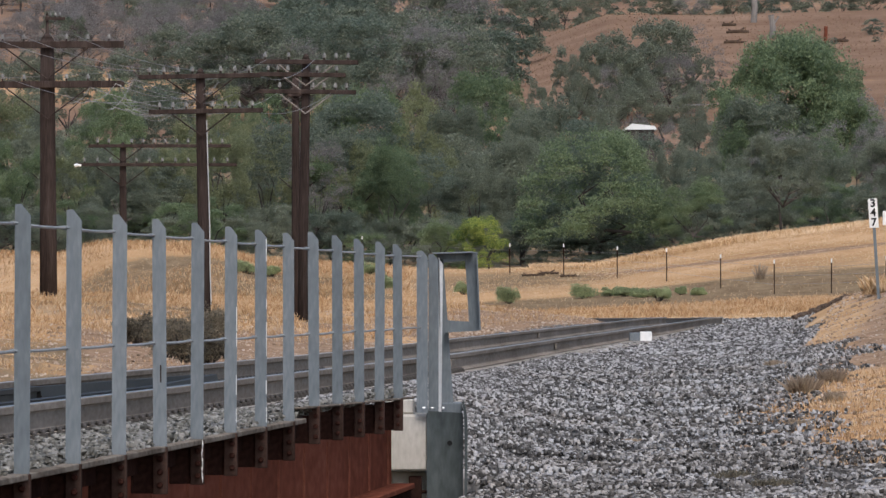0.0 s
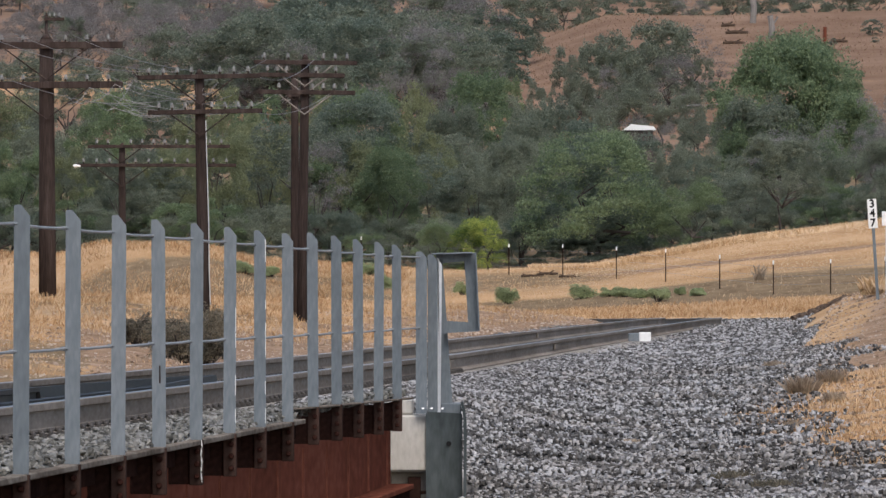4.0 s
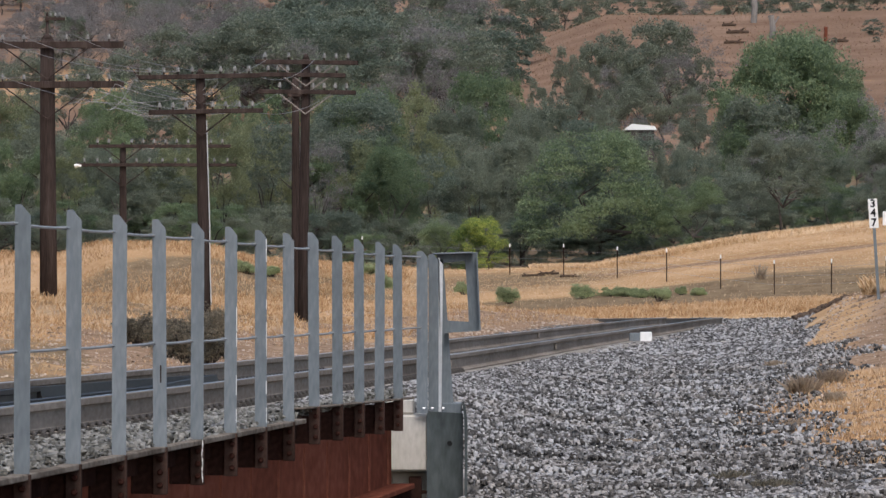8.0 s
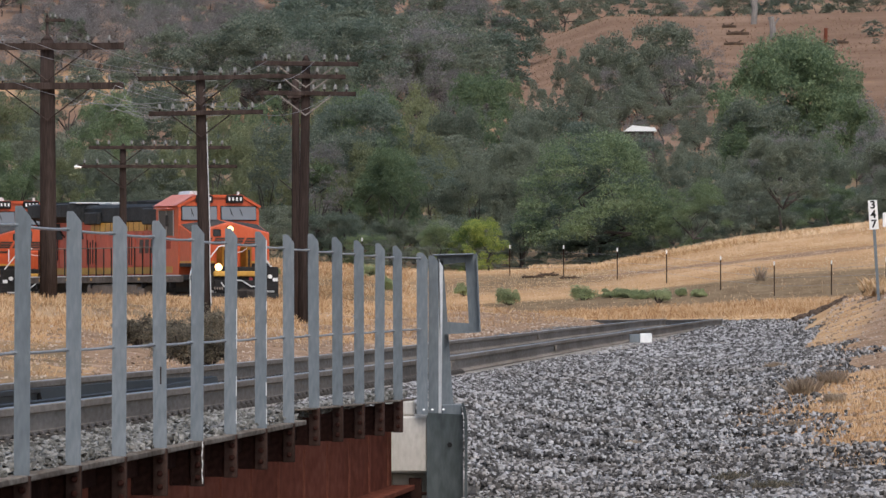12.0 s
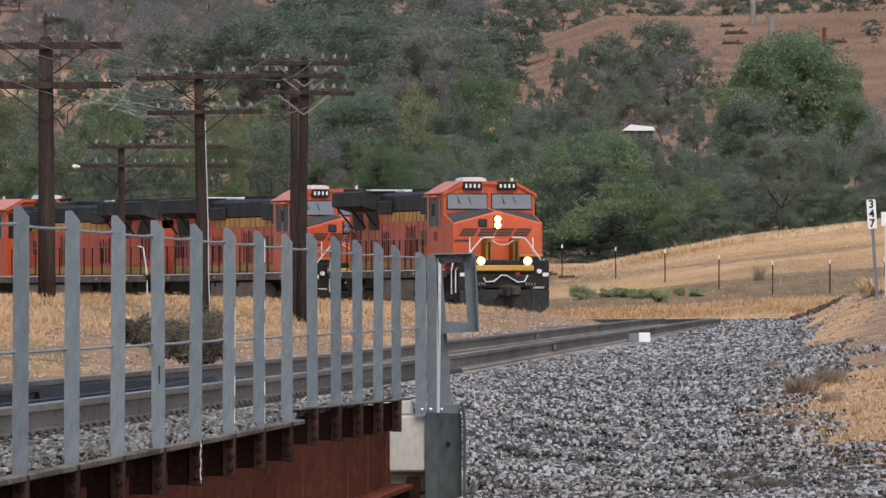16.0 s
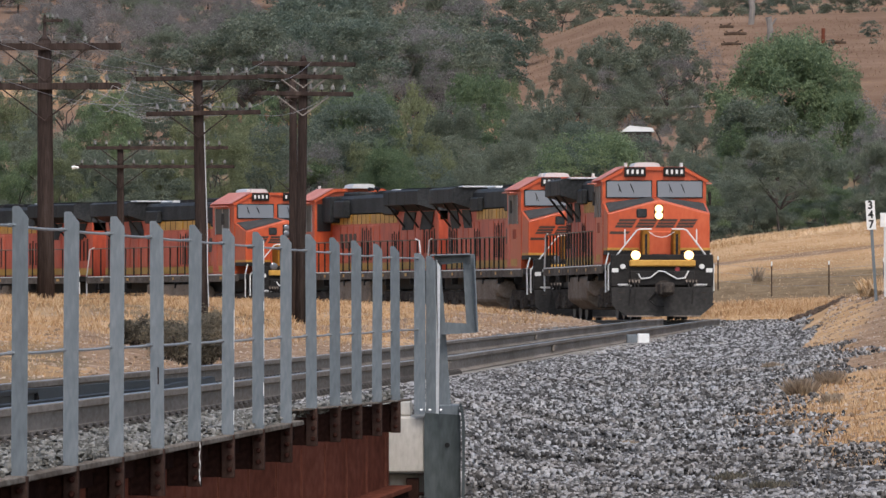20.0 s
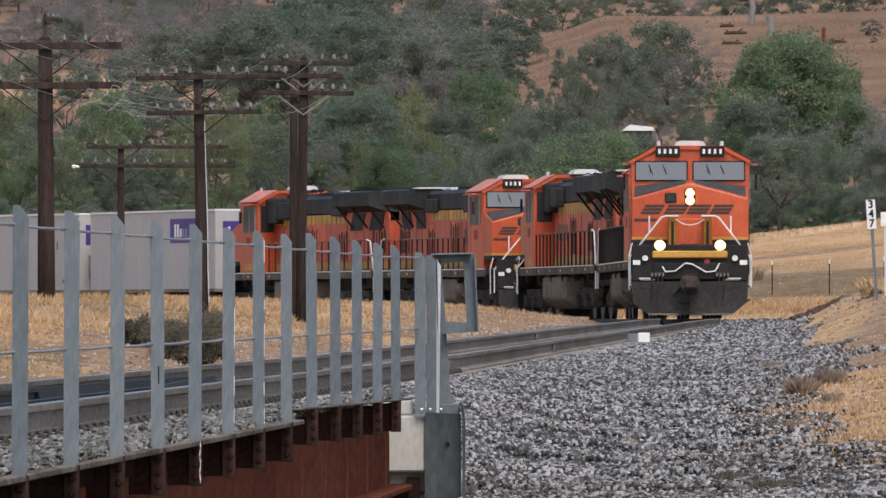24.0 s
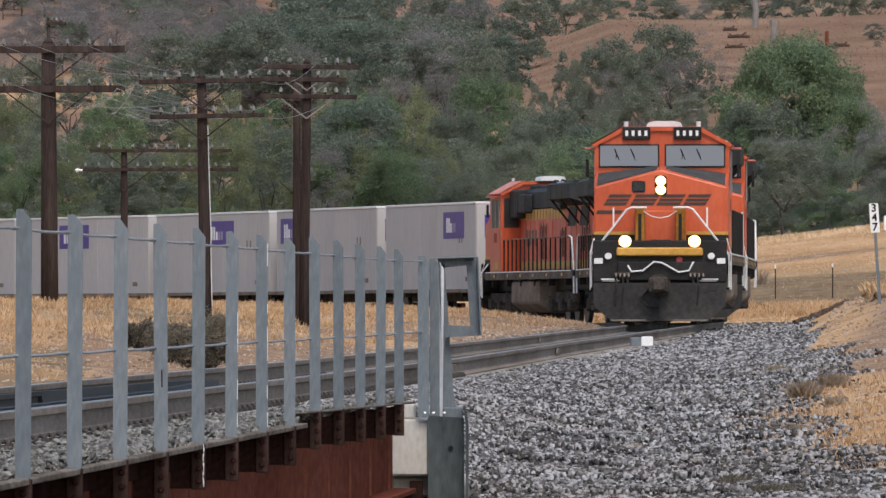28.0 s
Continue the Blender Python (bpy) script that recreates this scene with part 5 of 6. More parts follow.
SOOT = mottled("oily_black_steel", ((.013, .012, .012), (.022, .0205, .0195), (.036, .033, .031)), 1.2, 14, .62, 0, .08, .002)
TANDIRT = mottled("dusty_underframe", ((.11, .09, .075), (.19, .16, .135), (.27, .235, .20)), 1.5, 14, .8, 0, .2, .004)
RAILWHITE = mottled("white_handrail_paint", ((.62, .62, .60), (.76, .76, .74)), 2, 20, .5, 0, 0)
SILVER = mottled("pale_roof_unit", ((.50, .50, .49), (.66, .66, .65)), 2, 20, .5, .1, .1)
TRAILER = mottled("pale_grey_trailer_skin", ((.36, .345, .33), (.405, .39, .375), (.44, .425, .41)), .4, 6, .6, 0, .04, .003, vary=.1, stretch=(1, 1, .3))
PURPLE = mottled("purple_panel", ((.045, .022, .17), (.065, .035, .23)), 2, 20, .5, 0, 0)
# the pinkish highlight along the cab roof edges, put into a paint colour
PINK = mottled("pinkish_roof_highlight", ((.48, .16, .12), (.60, .27, .22)), 1, 9, .6, 0, 0)
LAMP = glow_mat("lit_headlamp", (1.0, .62, .24), 3.2)
REDLENS = mottled("red_lens", ((.25, .02, .03), (.35, .04, .05)), 3, 10, .3, 0, 0)


def pane_mat():
    m, t, b = node_mat("cab_glass", .06)
    b.inputs["Base Color"].default_value = (.125, .13, .14, 1)
    b.inputs["Specular IOR Level"].default_value = .9
    return m


PANE = pane_mat()
DARKPANE = mottled("dark_cab_opening", ((.012, .012, .013), (.02, .02, .022)), 2, 10, .35, 0, 0)
LOCO_L = 21.9


def locomotive():
    """Nose towards +y, rails at z = 0."""
    lo = thing("locomotive", Matrix(), "orange and black freight locomotive with yellow stripes, lamps lit", "locomotive", "locomotives of the train")
    
    def P(name, bm, mat, label="", parent=lo):
        if name != "wheelset":
            if name not in ("truck_frame", "journal_box", "spring"):       # a shorter hood brings the cab and nose back
                for v in bm.verts:
                    v.co.y = float(np.interp(v.co.y, (-12, -4.9, 5.9, 13), (-12, -4.9, 4.4, 11.5)))
            bm.transform(Matrix.Diagonal((1.055, 1, 1.005, 1)))
        return part(name, bm, mat, parent, label)

    # underframe
    bm = boxes((-1.50, 1.50, -10.6, 10.0, 1.42, 1.62), (-.9, .9, -10.6, 10.6, 1.0, 1.42), bevel=.02)
    P("underframe", bm, SOOT, "black underframe with walkways")
    for sx in (-1, 1):
        bm = boxes((sx * 1.50, sx * 1.515, -10.4, 9.0, 1.36, 1.62), bevel=0)
        P("side_sill", bm, SILLDIRT, "dusty grey side sill")
        bm = boxes((sx * 1.517, sx * 1.522, -10.2, 8.8, 1.585, 1.615))
        P("sill_stripe", bm, WHITE, "thin white stripe")
    # long hood
    bm = bmesh.new()
    prism(bm, [(-.86, 1.62), (.86, 1.62), (.86, 3.30), (-.86, 3.30)], "y", -10.2, 5.9)
    hood = P("engine_hood", bm, ORANGE, "faded orange engine hood")
    bm = bmesh.new()
    prism(bm, [(-.865, 3.60), (.865, 3.60), (.865, 4.10), (.74, 4.22), (-.74, 4.22), (-.865, 4.10)], "y", -10.2, 5.9)
    P("hood_top", bm, DARKGREEN, "sooty black hood top")
    for sx in (-1, 1):
        for y0, y1 in ((-4.6, -.4), (-.2, 2.6), (2.8, 5.9)):
            st = P("upper_stripe", boxes((sx * .80, sx * .875, y0, y1, 3.24, 3.56)), YELLOW, "dull yellow stripe")
            for k in range(int((y1 - y0) / .7)):
                P("stripe_seam", boxes((sx * .87, sx * .882, y0 + .5 + k * .7, y0 + .54 + k * .7, 3.24, 3.56)), SOOT, "", st)
        P("upper_panel", boxes((sx * .80, sx * .868, -10.15, -4.6, 3.30, 3.60)), ORANGE)
        for y in (-9.3, -6.9):
            bm = bmesh.new(); prism(bm, [(y, 2.98), (y + 1.5, 2.98), (y + 1.1, 3.58), (y - .4, 3.58)], "x", sx * .875, sx * .90)
            P("slanted_intake", bm, DARKGREEN, "black slanted intake")
        P("lower_stripe", boxes((sx * .80, sx * .892, -10.15, 5.9, 1.68, 1.92)), YELLOW, "dull yellow stripe")
        for k in range(14):
            y = -9.2 + k * 1.05
            if k in (5, 6):
                continue
            P("hood_door", boxes((sx * .86, sx * .885, y, y + .92, 1.95, 3.18), bevel=.01), ORANGE, "", hood)
        for y0, n_, z0, z1 in ((-9.8, 5, 2.2, 3.0), (-5.0, 4, 2.05, 2.95), (-.6, 5, 2.0, 3.1)):
            for k in range(n_):
                P("louvre", boxes((sx * .885, sx * .90, y0 + .34 * k, y0 + .34 * k + .10, z0, z1 - .08 * (k % 2))), SOOT, "narrow black louvre slot", hood)
        # slanted dark lettering shapes along the side
        for k in range(4):
            bm = bmesh.new()
            y = 1.75 + k * .72
            prism(bm, [(y, 2.42), (y + .48, 2.42), (y + .56, 2.92), (y + .08, 2.92)], "x", sx * .887, sx * .891)
            P("side_emblem", bm, EMBLEM, "dark block emblem on the hood", hood)
    # radiator wings at the back
    bm = bmesh.new()
    prism(bm, [(-.86, 3.60), (.86, 3.60), (1.50, 3.80), (1.50, 4.24), (1.38, 4.30), (-1.38, 4.30), (-1.50, 4.24), (-1.50, 3.80)], "y", -10.0, -5.4)
    wing = P("radiator", bm, DARKGREEN, "overhanging black radiator wings")
    P("radiator_screen", boxes((-1.1, 1.1, -9.7, -6.2, 4.30, 4.35)), SOOT, "", wing)
    for k in range(4):
        P("radiator_seam", boxes((-1.504, 1.504, -9.4 + k * 1.1, -9.37 + k * 1.1, 3.82, 4.22)), SOOT, "", wing)
    for sx in (-1, 1):
        for y in (-9.6, -7.6, -5.8):
            P("wing_strut", rods(([(sx * .88, y, 3.05), (sx * 1.44, y, 3.80)], .035), seg=5), SOOT, "slanted black strut", wing)
    P("radiator_lid", boxes((-1.2, 1.2, -6.1, -5.3, 4.28, 4.34), bevel=.02), SILVER, "pale lid at the front of the radiator", wing)
    P("exhaust_box", boxes((-.35, .35, -.4, .9, 4.22, 4.36), bevel=.03), SOOT)
    P("dynamic_brake_vent", boxes((-.75, .75, 2.2, 4.6, 4.2, 4.34), bevel=.04), DARKGREEN)
    for y in (-2.6, -1.6, 1.6):
        bm = bmesh.new(); bmesh.ops.create_cone(bm, cap_ends=True, segments=16, radius1=.38, radius2=.34, depth=.14, matrix=Matrix.Translation((0, y, 4.27)))
        P("roof_fan", bm, SOOT, "round roof fan cover")
    P("roof_rib", boxes((-.66, .66, 4.9, 5.0, 4.2, 4.28)), SOOT)
    for sx in (-1, 1):
        P("air_intake", boxes((sx * .86, sx * 1.12, 2.9, 4.5, 3.45, 4.05), bevel=.04), DARKGREEN, "black side air intake")
        P("blower_duct", boxes((sx * .86, sx * 1.05, -4.9, -3.2, 3.5, 3.95), bevel=.04), DARKGREEN, "black duct box")
        for k in range(6):
            P("sill_bracket", boxes((sx * 1.30, sx * 1.50, -9.0 + k * 3.3, -8.9 + k * 3.3, 1.15, 1.42)), SOOT)
            P("reflector", boxes((sx * 1.516, sx * 1.523, -8.6 + k * 3.1, -8.35 + k * 3.1, 1.44, 1.53)), YELLOW, "small yellow reflector")
    P("roof_hatch", boxes((-.5, .5, -4.8, -3.2, 4.22, 4.32), bevel=.03), SILVER, "pale roof hatch")
    P("equipment_cabinet", boxes((-1.2, 1.2, 4.6, 5.95, 3.3, 4.2), bevel=.05), DARKGREEN)
    # cab
    bm = bmesh.new()
    prism(bm, [(-1.45, 1.62), (1.45, 1.62), (1.45, 4.12), (.80, 4.46), (-.80, 4.46), (-1.45, 4.12)], "y", 5.9, 8.35)
    cab = P("cab", bm, ORANGE2, "bright orange cab")
    bm = bmesh.new()
    prism(bm, [(-1.52, 4.07), (-1.45, 4.02), (-.80, 4.38), (.80, 4.38), (1.45, 4.02), (1.52, 4.07), (.82, 4.48), (-.82, 4.48)], "y", 5.75, 8.42)
    P("cab_roof", bm, ORANGE2, "orange roof", cab)
    for sx in (-1, 1):
        bm = bmesh.new()
        prism(bm, [(sx * 1.46, 4.135), (sx * 1.54, 4.09), (sx * .86, 4.485), (sx * .84, 4.50)], "y", 5.8, 8.3)
        P("roof_edge", bm, PINK, "roof edge with its pinkish highlight in the colour", cab)
        bm = boxes((sx * 1.44, sx * 1.465, 6.25, 7.85, 3.02, 3.92), bevel=.01)
        P("side_window", bm, DARKPANE, "dark side window", cab)
        for y0_ in (6.24, 7.03, 7.80):
            P("window_frame", boxes((sx * 1.462, sx * 1.48, y0_, y0_ + .07, 3.0, 3.94)), PANELPALE, "pale window frame", cab)
        P("window_awning", boxes((sx * 1.45, sx * 1.68, 6.3, 7.7, 3.98, 4.02), bevel=.005), PINK, "", cab)
        P("mirror", boxes((sx * 1.60, sx * 1.66, 7.55, 7.72, 3.35, 3.75), bevel=.01), SOOT, "black mirror", cab)
        P("rear_window", boxes((sx * .92, sx * 1.38, 5.865, 5.89, 3.02, 3.95), bevel=.01), DARKPANE, "dark rear window", cab)
        P("cab_side_mark", boxes((sx * 1.452, sx * 1.458, 6.9, 7.5, 2.55, 2.85)), DULLRED, "faded number patch", cab)
        P("cab_side_mark", boxes((sx * 1.452, sx * 1.458, 6.6, 7.7, 1.70, 1.92)), YELLOW, "dull yellow stripe", cab)
        P("cab_door", boxes((sx * 1.44, sx * 1.46, 6.0, 6.42, 1.75, 3.7), bevel=.01), ORANGE, "", cab)
    # windscreen band
    for sx in (-1, 1):
        a, b = sorted((sx * .09, sx * 1.33))
        P("windscreen_gasket", boxes((a - .032, b + .032, 8.34, 8.372, 3.555, 4.085), bevel=.012), SOOT, "", cab)
        P("windscreen", prism(bmesh.new(), [(8.36, 3.59), (8.425, 3.59), (8.375, 4.05), (8.31, 4.05)], "x", a, b), PANE, "grey glass windscreen", cab)
        for k, t in ((.35, .10), (.75, -.05)):
            x = a + (b - a) * k
            P("wiper", rods(([(x, 8.40, 3.56), (x + t, 8.40, 3.88)], .012), ([(x + t - .05, 8.405, 3.72), (x + t + .05, 8.405, 3.98)], .012), seg=4), SOOT, "black wiper", cab)
        P("number_board", boxes((sx * .55 - .30, sx * .55 + .30, 8.36, 8.47, 4.19, 4.47), bevel=.015), SOOT, "black number board", cab)
        for k in range(4):
            x = sx * .55 - .205 + k * .137
            P("number_bar", boxes((x - .03, x + .03, 8.47, 8.476, 4.27, 4.39)), RAILWHITE, "white number bar", cab)
    # nose: full width, ridged in the middle, its top falling to the sides and forward
    bm = bmesh.new()
    f = [(-1.43, 1.95), (1.43, 1.95), (1.43, 3.10), (.0, 3.50), (-1.43, 3.10)]
    r = [(-1.43, 1.95), (1.43, 1.95), (1.43, 3.42), (.0, 3.60), (-1.43, 3.42)]
    va, vb = [bm.verts.new((x, 9.55, z)) for x, z in f], [bm.verts.new((x, 8.30, z)) for x, z in r]
    bm.faces.new(va); bm.faces.new(list(reversed(vb)))
    for i in range(5):
        bm.faces.new((va[i], vb[i], vb[(i + 1) % 5], va[(i + 1) % 5]))
    bmesh.ops.recalc_face_normals(bm, faces=bm.faces[:])
    bmesh.ops.bevel(bm, geom=[e for e in bm.edges if all(v.co.y > 9.5 for v in e.verts)], offset=.04, segments=2, affect="EDGES", profile=.5)
    nose = P("nose", bm, ORANGE2, "bright orange nose")
    for sx in (-1, 1):
        bm = bmesh.new()
        def crest(x, y):
            t = (9.55 - y) / 1.25
            return (3.10 + .32 * t) + (.40 - .22 * t) * (1 - abs(x) / 1.43) + .016
        vs = [bm.verts.new((sx * x, y, crest(x, y))) for x, y in ((.10, 9.44), (1.37, 9.44), (1.37, 8.37), (.10, 8.37))]
        vs2 = [bm.verts.new(v.co + Vector((0, 0, -.02))) for v in vs]
        bm.faces.new(vs); bm.faces.new(list(reversed(vs2)))
        for i in range(4):
            bm.faces.new((vs[i], vs2[i], vs2[(i + 1) % 4], vs[(i + 1) % 4]))
        bmesh.ops.recalc_face_normals(bm, faces=bm.faces[:])
        P("nose_top_panel", bm, PANELGREY, "dark non-slip panel", nose)
    # dark shapes across the nose in place of an emblem
    for x, w in ((.94, .48), (.36, .50), (-.20, .50), (-.76, .48)):
        for z0, z1, lean in ((2.69, 2.76, 0), (2.775, 2.845, .05), (2.865, 2.94, .10)):
            bm = bmesh.new()
            prism(bm, [(x - w / 2 + .05 - lean, z0), (x + w / 2 + .05 - lean, z0), (x + w / 2 + .01 - lean, z1), (x - w / 2 + .01 - lean, z1)], "y", 9.553, 9.559)
            P("nose_emblem", bm, EMBLEM, "slanted dark bar shape", nose)
    bm = bmesh.new(); prism(bm, [(1.38, 2.50), (.86, 2.50), (.80, 2.58), (1.36, 2.58)], "y", 9.553, 9.559)
    P("nose_emblem", bm, EMBLEM, "slanted dark bar shape", nose)
    P("nose_stripe", boxes((-1.435, 1.435, 8.4, 9.57, 2.03, 2.10), bevel=.005), YELLOW, "yellow stripe", nose)
    P("nose_skirt", boxes((-1.438, 1.438, 8.4, 9.572, 1.90, 2.025), bevel=.005), SOOT, "black skirt", nose)
    P("nose_grille", boxes((.33, .62, 9.54, 9.575, 2.98, 3.24), bevel=.03), DARKGREEN, "small dark grille", nose)
    hl = P("headlight_housing", boxes((-.13, .13, 9.52, 9.60, 2.92, 3.36), bevel=.04), SOOT, "black headlight housing", nose)
    for z in (3.04, 3.24):
        bm = bmesh.new(); bmesh.ops.create_uvsphere(bm, u_segments=12, v_segments=6, radius=.112, matrix=Matrix.Translation((0, 9.60, z)) @ Matrix.Diagonal((1, .35, 1, 1)))
        P("headlamp", bm, LAMP, "lit warm white headlamp", hl)
    # front platform: yellow middle, lamps, black face
    P("front_platform", boxes((-1.43, 1.43, 9.55, 10.45, 1.45, 1.60), bevel=.02), SOOT)
    P("end_plate", boxes((-1.43, 1.43, 10.3, 10.5, .95, 1.90), bevel=.03), SOOT, "black end plate")
    P("anticlimber", boxes((-.92, .56 + .36, 10.35, 10.62, 1.55, 1.74), bevel=.03), YELLOW, "yellow step plate")
    P("nose_door", boxes((-.55, .55, 9.56, 9.64, 1.75, 2.58), bevel=.03), ORANGE2, "orange nose door", nose)
    for x in (-.43, .43):
        P("door_post", boxes((x - .10, x + .10, 9.66, 10.3, 1.62, 2.62), bevel=.02), DOORYEL, "grimy yellow post", nose)
        P("post_slot", boxes((x - .035, x + .035, 10.3, 10.31, 1.75, 2.5)), SOOT, "", nose)
    P("latch_plate", boxes((-.22, .22, 9.64, 9.68, 1.82, 1.92), bevel=.01), SOOT, "dark latch plate", nose)
    for x in (-.74, .74):
        bm = bmesh.new(); bmesh.ops.create_cone(bm, cap_ends=True, segments=14, radius1=.13, radius2=.11, depth=.14, matrix=Matrix.Translation((x, 10.45, 1.88)) @ Euler((radians(90), 0, 0)).to_matrix().to_4x4())
        h = P("ditch_light", bm, SOOT, "lamp housing")
        bm = bmesh.new(); bmesh.ops.create_uvsphere(bm, u_segments=12, v_segments=6, radius=.135, matrix=Matrix.Translation((x, 10.53, 1.88)) @ Matrix.Diagonal((1, .35, 1, 1)))
        P("lamp_lens", bm, LAMP, "lit warm white lamp", h)
    P("marker_lens", rods(([(-.42, 10.49, 1.47), (-.42, 10.54, 1.47)], .07), seg=10), REDLENS, "dull red marker lens")
    # plough
    bm = bmesh.new()
    for sx in (-1, 1):
        vs = [(0, 10.95, .95), (sx * 1.42, 10.55, .95), (sx * 1.40, 10.60, .42), (sx * 1.05, 10.75, .12), (0, 11.0, .10)]
        v = [bm.verts.new(p) for p in vs]; w = [bm.verts.new((p[0], p[1] - .10, p[2])) for p in vs]
        bm.faces.new(v); bm.faces.new(list(reversed(w)))
        for i in range(5):
            bm.faces.new((v[i], w[i], w[(i + 1) % 5], v[(i + 1) % 5]))
    bmesh.ops.recalc_face_normals(bm, faces=bm.faces[:])
    P("plough", bm, PLOUGH, "black snow plough")
    bm = boxes((-.20, .20, 10.4, 11.95, .72, 1.08), bevel=.05); box(bm, -.14, .14, 11.9, 12.3, .76, 1.04, .05)
    P("coupler", bm, TRUCK, "heavy front coupler")
    P("coupler", boxes((-.17, .17, -11.15, -10.4, .74, 1.06), bevel=.05), SOOT)
    # hoses, and the white curved lever bar
    P("uncoupling_lever", rods(([(-.72, 10.62, 1.42), (-.62, 10.64, 1.22), (-.40, 10.66, 1.19), (-.05, 10.68, 1.40), (.12, 10.68, 1.42), (.36, 10.66, 1.22), (.60, 10.64, 1.20), (.68, 10.62, 1.34)], .022)), RAILWHITE, "white curved uncoupling lever")
    for x in (-.80, -.70, .70, .80, .95):
        P("air_hose", rods(([(x, 10.6, 1.15), (x - .03, 10.72, .85), (x, 10.76, .45)], .025)), SOOT, "black air hose")
    # steps cut into the front corners, hose brackets, coupler knuckle
    for sx in (-1, 1):
        for k in range(3):
            P("front_tread", boxes((sx * .86, sx * 1.22, 10.58, 10.66, .98 - .20 * k, 1.005 - .20 * k)), PANELPALE if k == 0 else TRUCK, "worn step tread")
        P("hose_bracket", boxes((sx * .62, sx * .98, 10.60, 10.66, 1.13, 1.19)), TRUCK)
        for k in range(4):
            x = sx * (.66 + .09 * k)
            P("hose_coupling", rods(([(x, 10.64, 1.16), (x, 10.72, 1.08)], .022), seg=6), TANDIRT, "dusty hose coupling")
        P("plough_edge", boxes((sx * .10, sx * 1.02, 10.86, 10.93, .09, .13)), TANDIRT, "scuffed plough edge")
    bm = bmesh.new(); bmesh.ops.create_cone(bm, cap_ends=True, segments=18, radius1=.25, radius2=.20, depth=.12, matrix=Matrix.Translation((0, 10.98, .90)) @ Euler((radians(90), 0, 0)).to_matrix().to_4x4())
    P("draft_gear_ring", bm, TRUCK, "grimy round draft gear face")
    P("nose_chain", rods(([(-.36, 10.3, 2.56), (-.18, 10.32, 2.44), (0, 10.33, 2.40), (.18, 10.32, 2.44), (.36, 10.3, 2.56)], .012), seg=5), RAILWHITE, "thin safety chain")
    P("brake_hose", rods(([(.2, 10.9, .85), (.42, 11.0, .6), (.25, 11.08, .42), (.0, 11.05, .40)], .03)), SOOT)
    # white handrails and steps
    for sx in (-1, 1):
        P("front_handrail", rods(([(sx * 1.47, 10.2, .85), (sx * 1.47, 10.2, 1.58), (sx * .70, 10.4, 2.60), (sx * .60, 10.4, 2.64), (sx * .28, 10.4, 2.64)], .024),
                                 ([(sx * 1.00, 10.1, 2.18), (sx * 1.00, 10.1, 2.64)], .02)), RAILWHITE, "white tubular handrail")
        P("corner_rail", rods(([(sx * 1.50, 9.75, .80), (sx * 1.50, 9.75, 1.62), (sx * 1.42, 9.75, 1.95)], .022)), RAILWHITE, "white tubular handrail")
        P("step_light", rods(([(sx * 1.10, 10.5, 1.55), (sx * 1.10, 10.58, 1.55)], .075), seg=10), RAILWHITE, "pale round lens")
        for z in (.45, .80, 1.15):
            P("step", boxes((sx * 1.05, sx * 1.48, 9.75, 10.15, z, z + .04)), SOOT)
        P("white_tab", boxes((sx * 1.22, sx * 1.40, 10.50, 10.515, 1.38, 1.50)), RAILWHITE, "white tab")
        P("tread_edge", boxes((sx * .85, sx * 1.25, 10.56, 10.575, 1.02, 1.045)), RAILWHITE, "white tread edge")
        # side walkway handrail: posts and rail
        for y in np.arange(-9.8, 5.8, 1.0):
            P("handrail_post", rods(([(sx * 1.46, y, 1.62), (sx * 1.46, y, 2.62)], .026), seg=5), SOOT, "black handrail post")
        # dusty tan also stands in for the bar's pale reflection
        P("hand_rail_bar", rods(([(sx * 1.46, -9.9, 2.62), (sx * 1.46, 5.6, 2.62)], .020), seg=5), TANDIRT, "long dusty handrail, its pale reflection in the colour")
        P("rear_handrail", rods(([(sx * 1.47, -10.5, .9), (sx * 1.47, -10.5, 1.62), (sx * 1.47, -10.1, 2.60), (sx * 1.47, -9.6, 2.66)], .024)), RAILWHITE, "white tubular handrail")
        # tank
    bm = bmesh.new(); prism(bm, [(-1.05, .32), (1.05, .32), (1.46, .62), (1.46, 1.30), (-1.46, 1.30), (-1.46, .62)], "y", -3.0, 3.4)
    bmesh.ops.bevel(bm, geom=bm.edges[:], offset=.05, segments=1, affect="EDGES")
    P("fuel_tank", bm, TANK, "dusty tan fuel tank")
    for sx in (-1, 1):
        if sx < 0:
            continue
        P("air_reservoir", rods(([(sx * 1.22, 3.4, .98), (sx * 1.22, 4.3, .98)], .27), seg=14), TANK, "dusty cylindrical air tank")
    # trucks
    for yc in (6.1, -6.6):
        tk_ = P("truck_frame", boxes((-1.22, -1.02, yc - 2.3, yc + 2.3, .62, .95), (1.02, 1.22, yc - 2.3, yc + 2.3, .62, .95), (-1.0, 1.0, yc - .5, yc + .5, .55, .95), bevel=.03), TRUCK, "grimy truck frame")
        for dy in (-1.85, 0, 1.85):
            for sx in (-1, 1):
                P("journal_box", boxes((sx * 1.0, sx * 1.32, yc + dy - .22, yc + dy + .22, .35, .75), bevel=.04), TRUCK, "", tk_)
                P("spring", rods(([(sx * 1.2, yc + dy + .42, .45), (sx * 1.2, yc + dy + .42, .85)], .10), seg=8), TRUCK, "", tk_)
            bm = bmesh.new()
            for sx in (-1, 1):
                bmesh.ops.create_cone(bm, cap_ends=True, segments=24, radius1=.533, radius2=.533, depth=.13, matrix=Matrix.Translation((sx * .76, 0, 0)) @ Euler((0, radians(90), 0)).to_matrix().to_4x4())
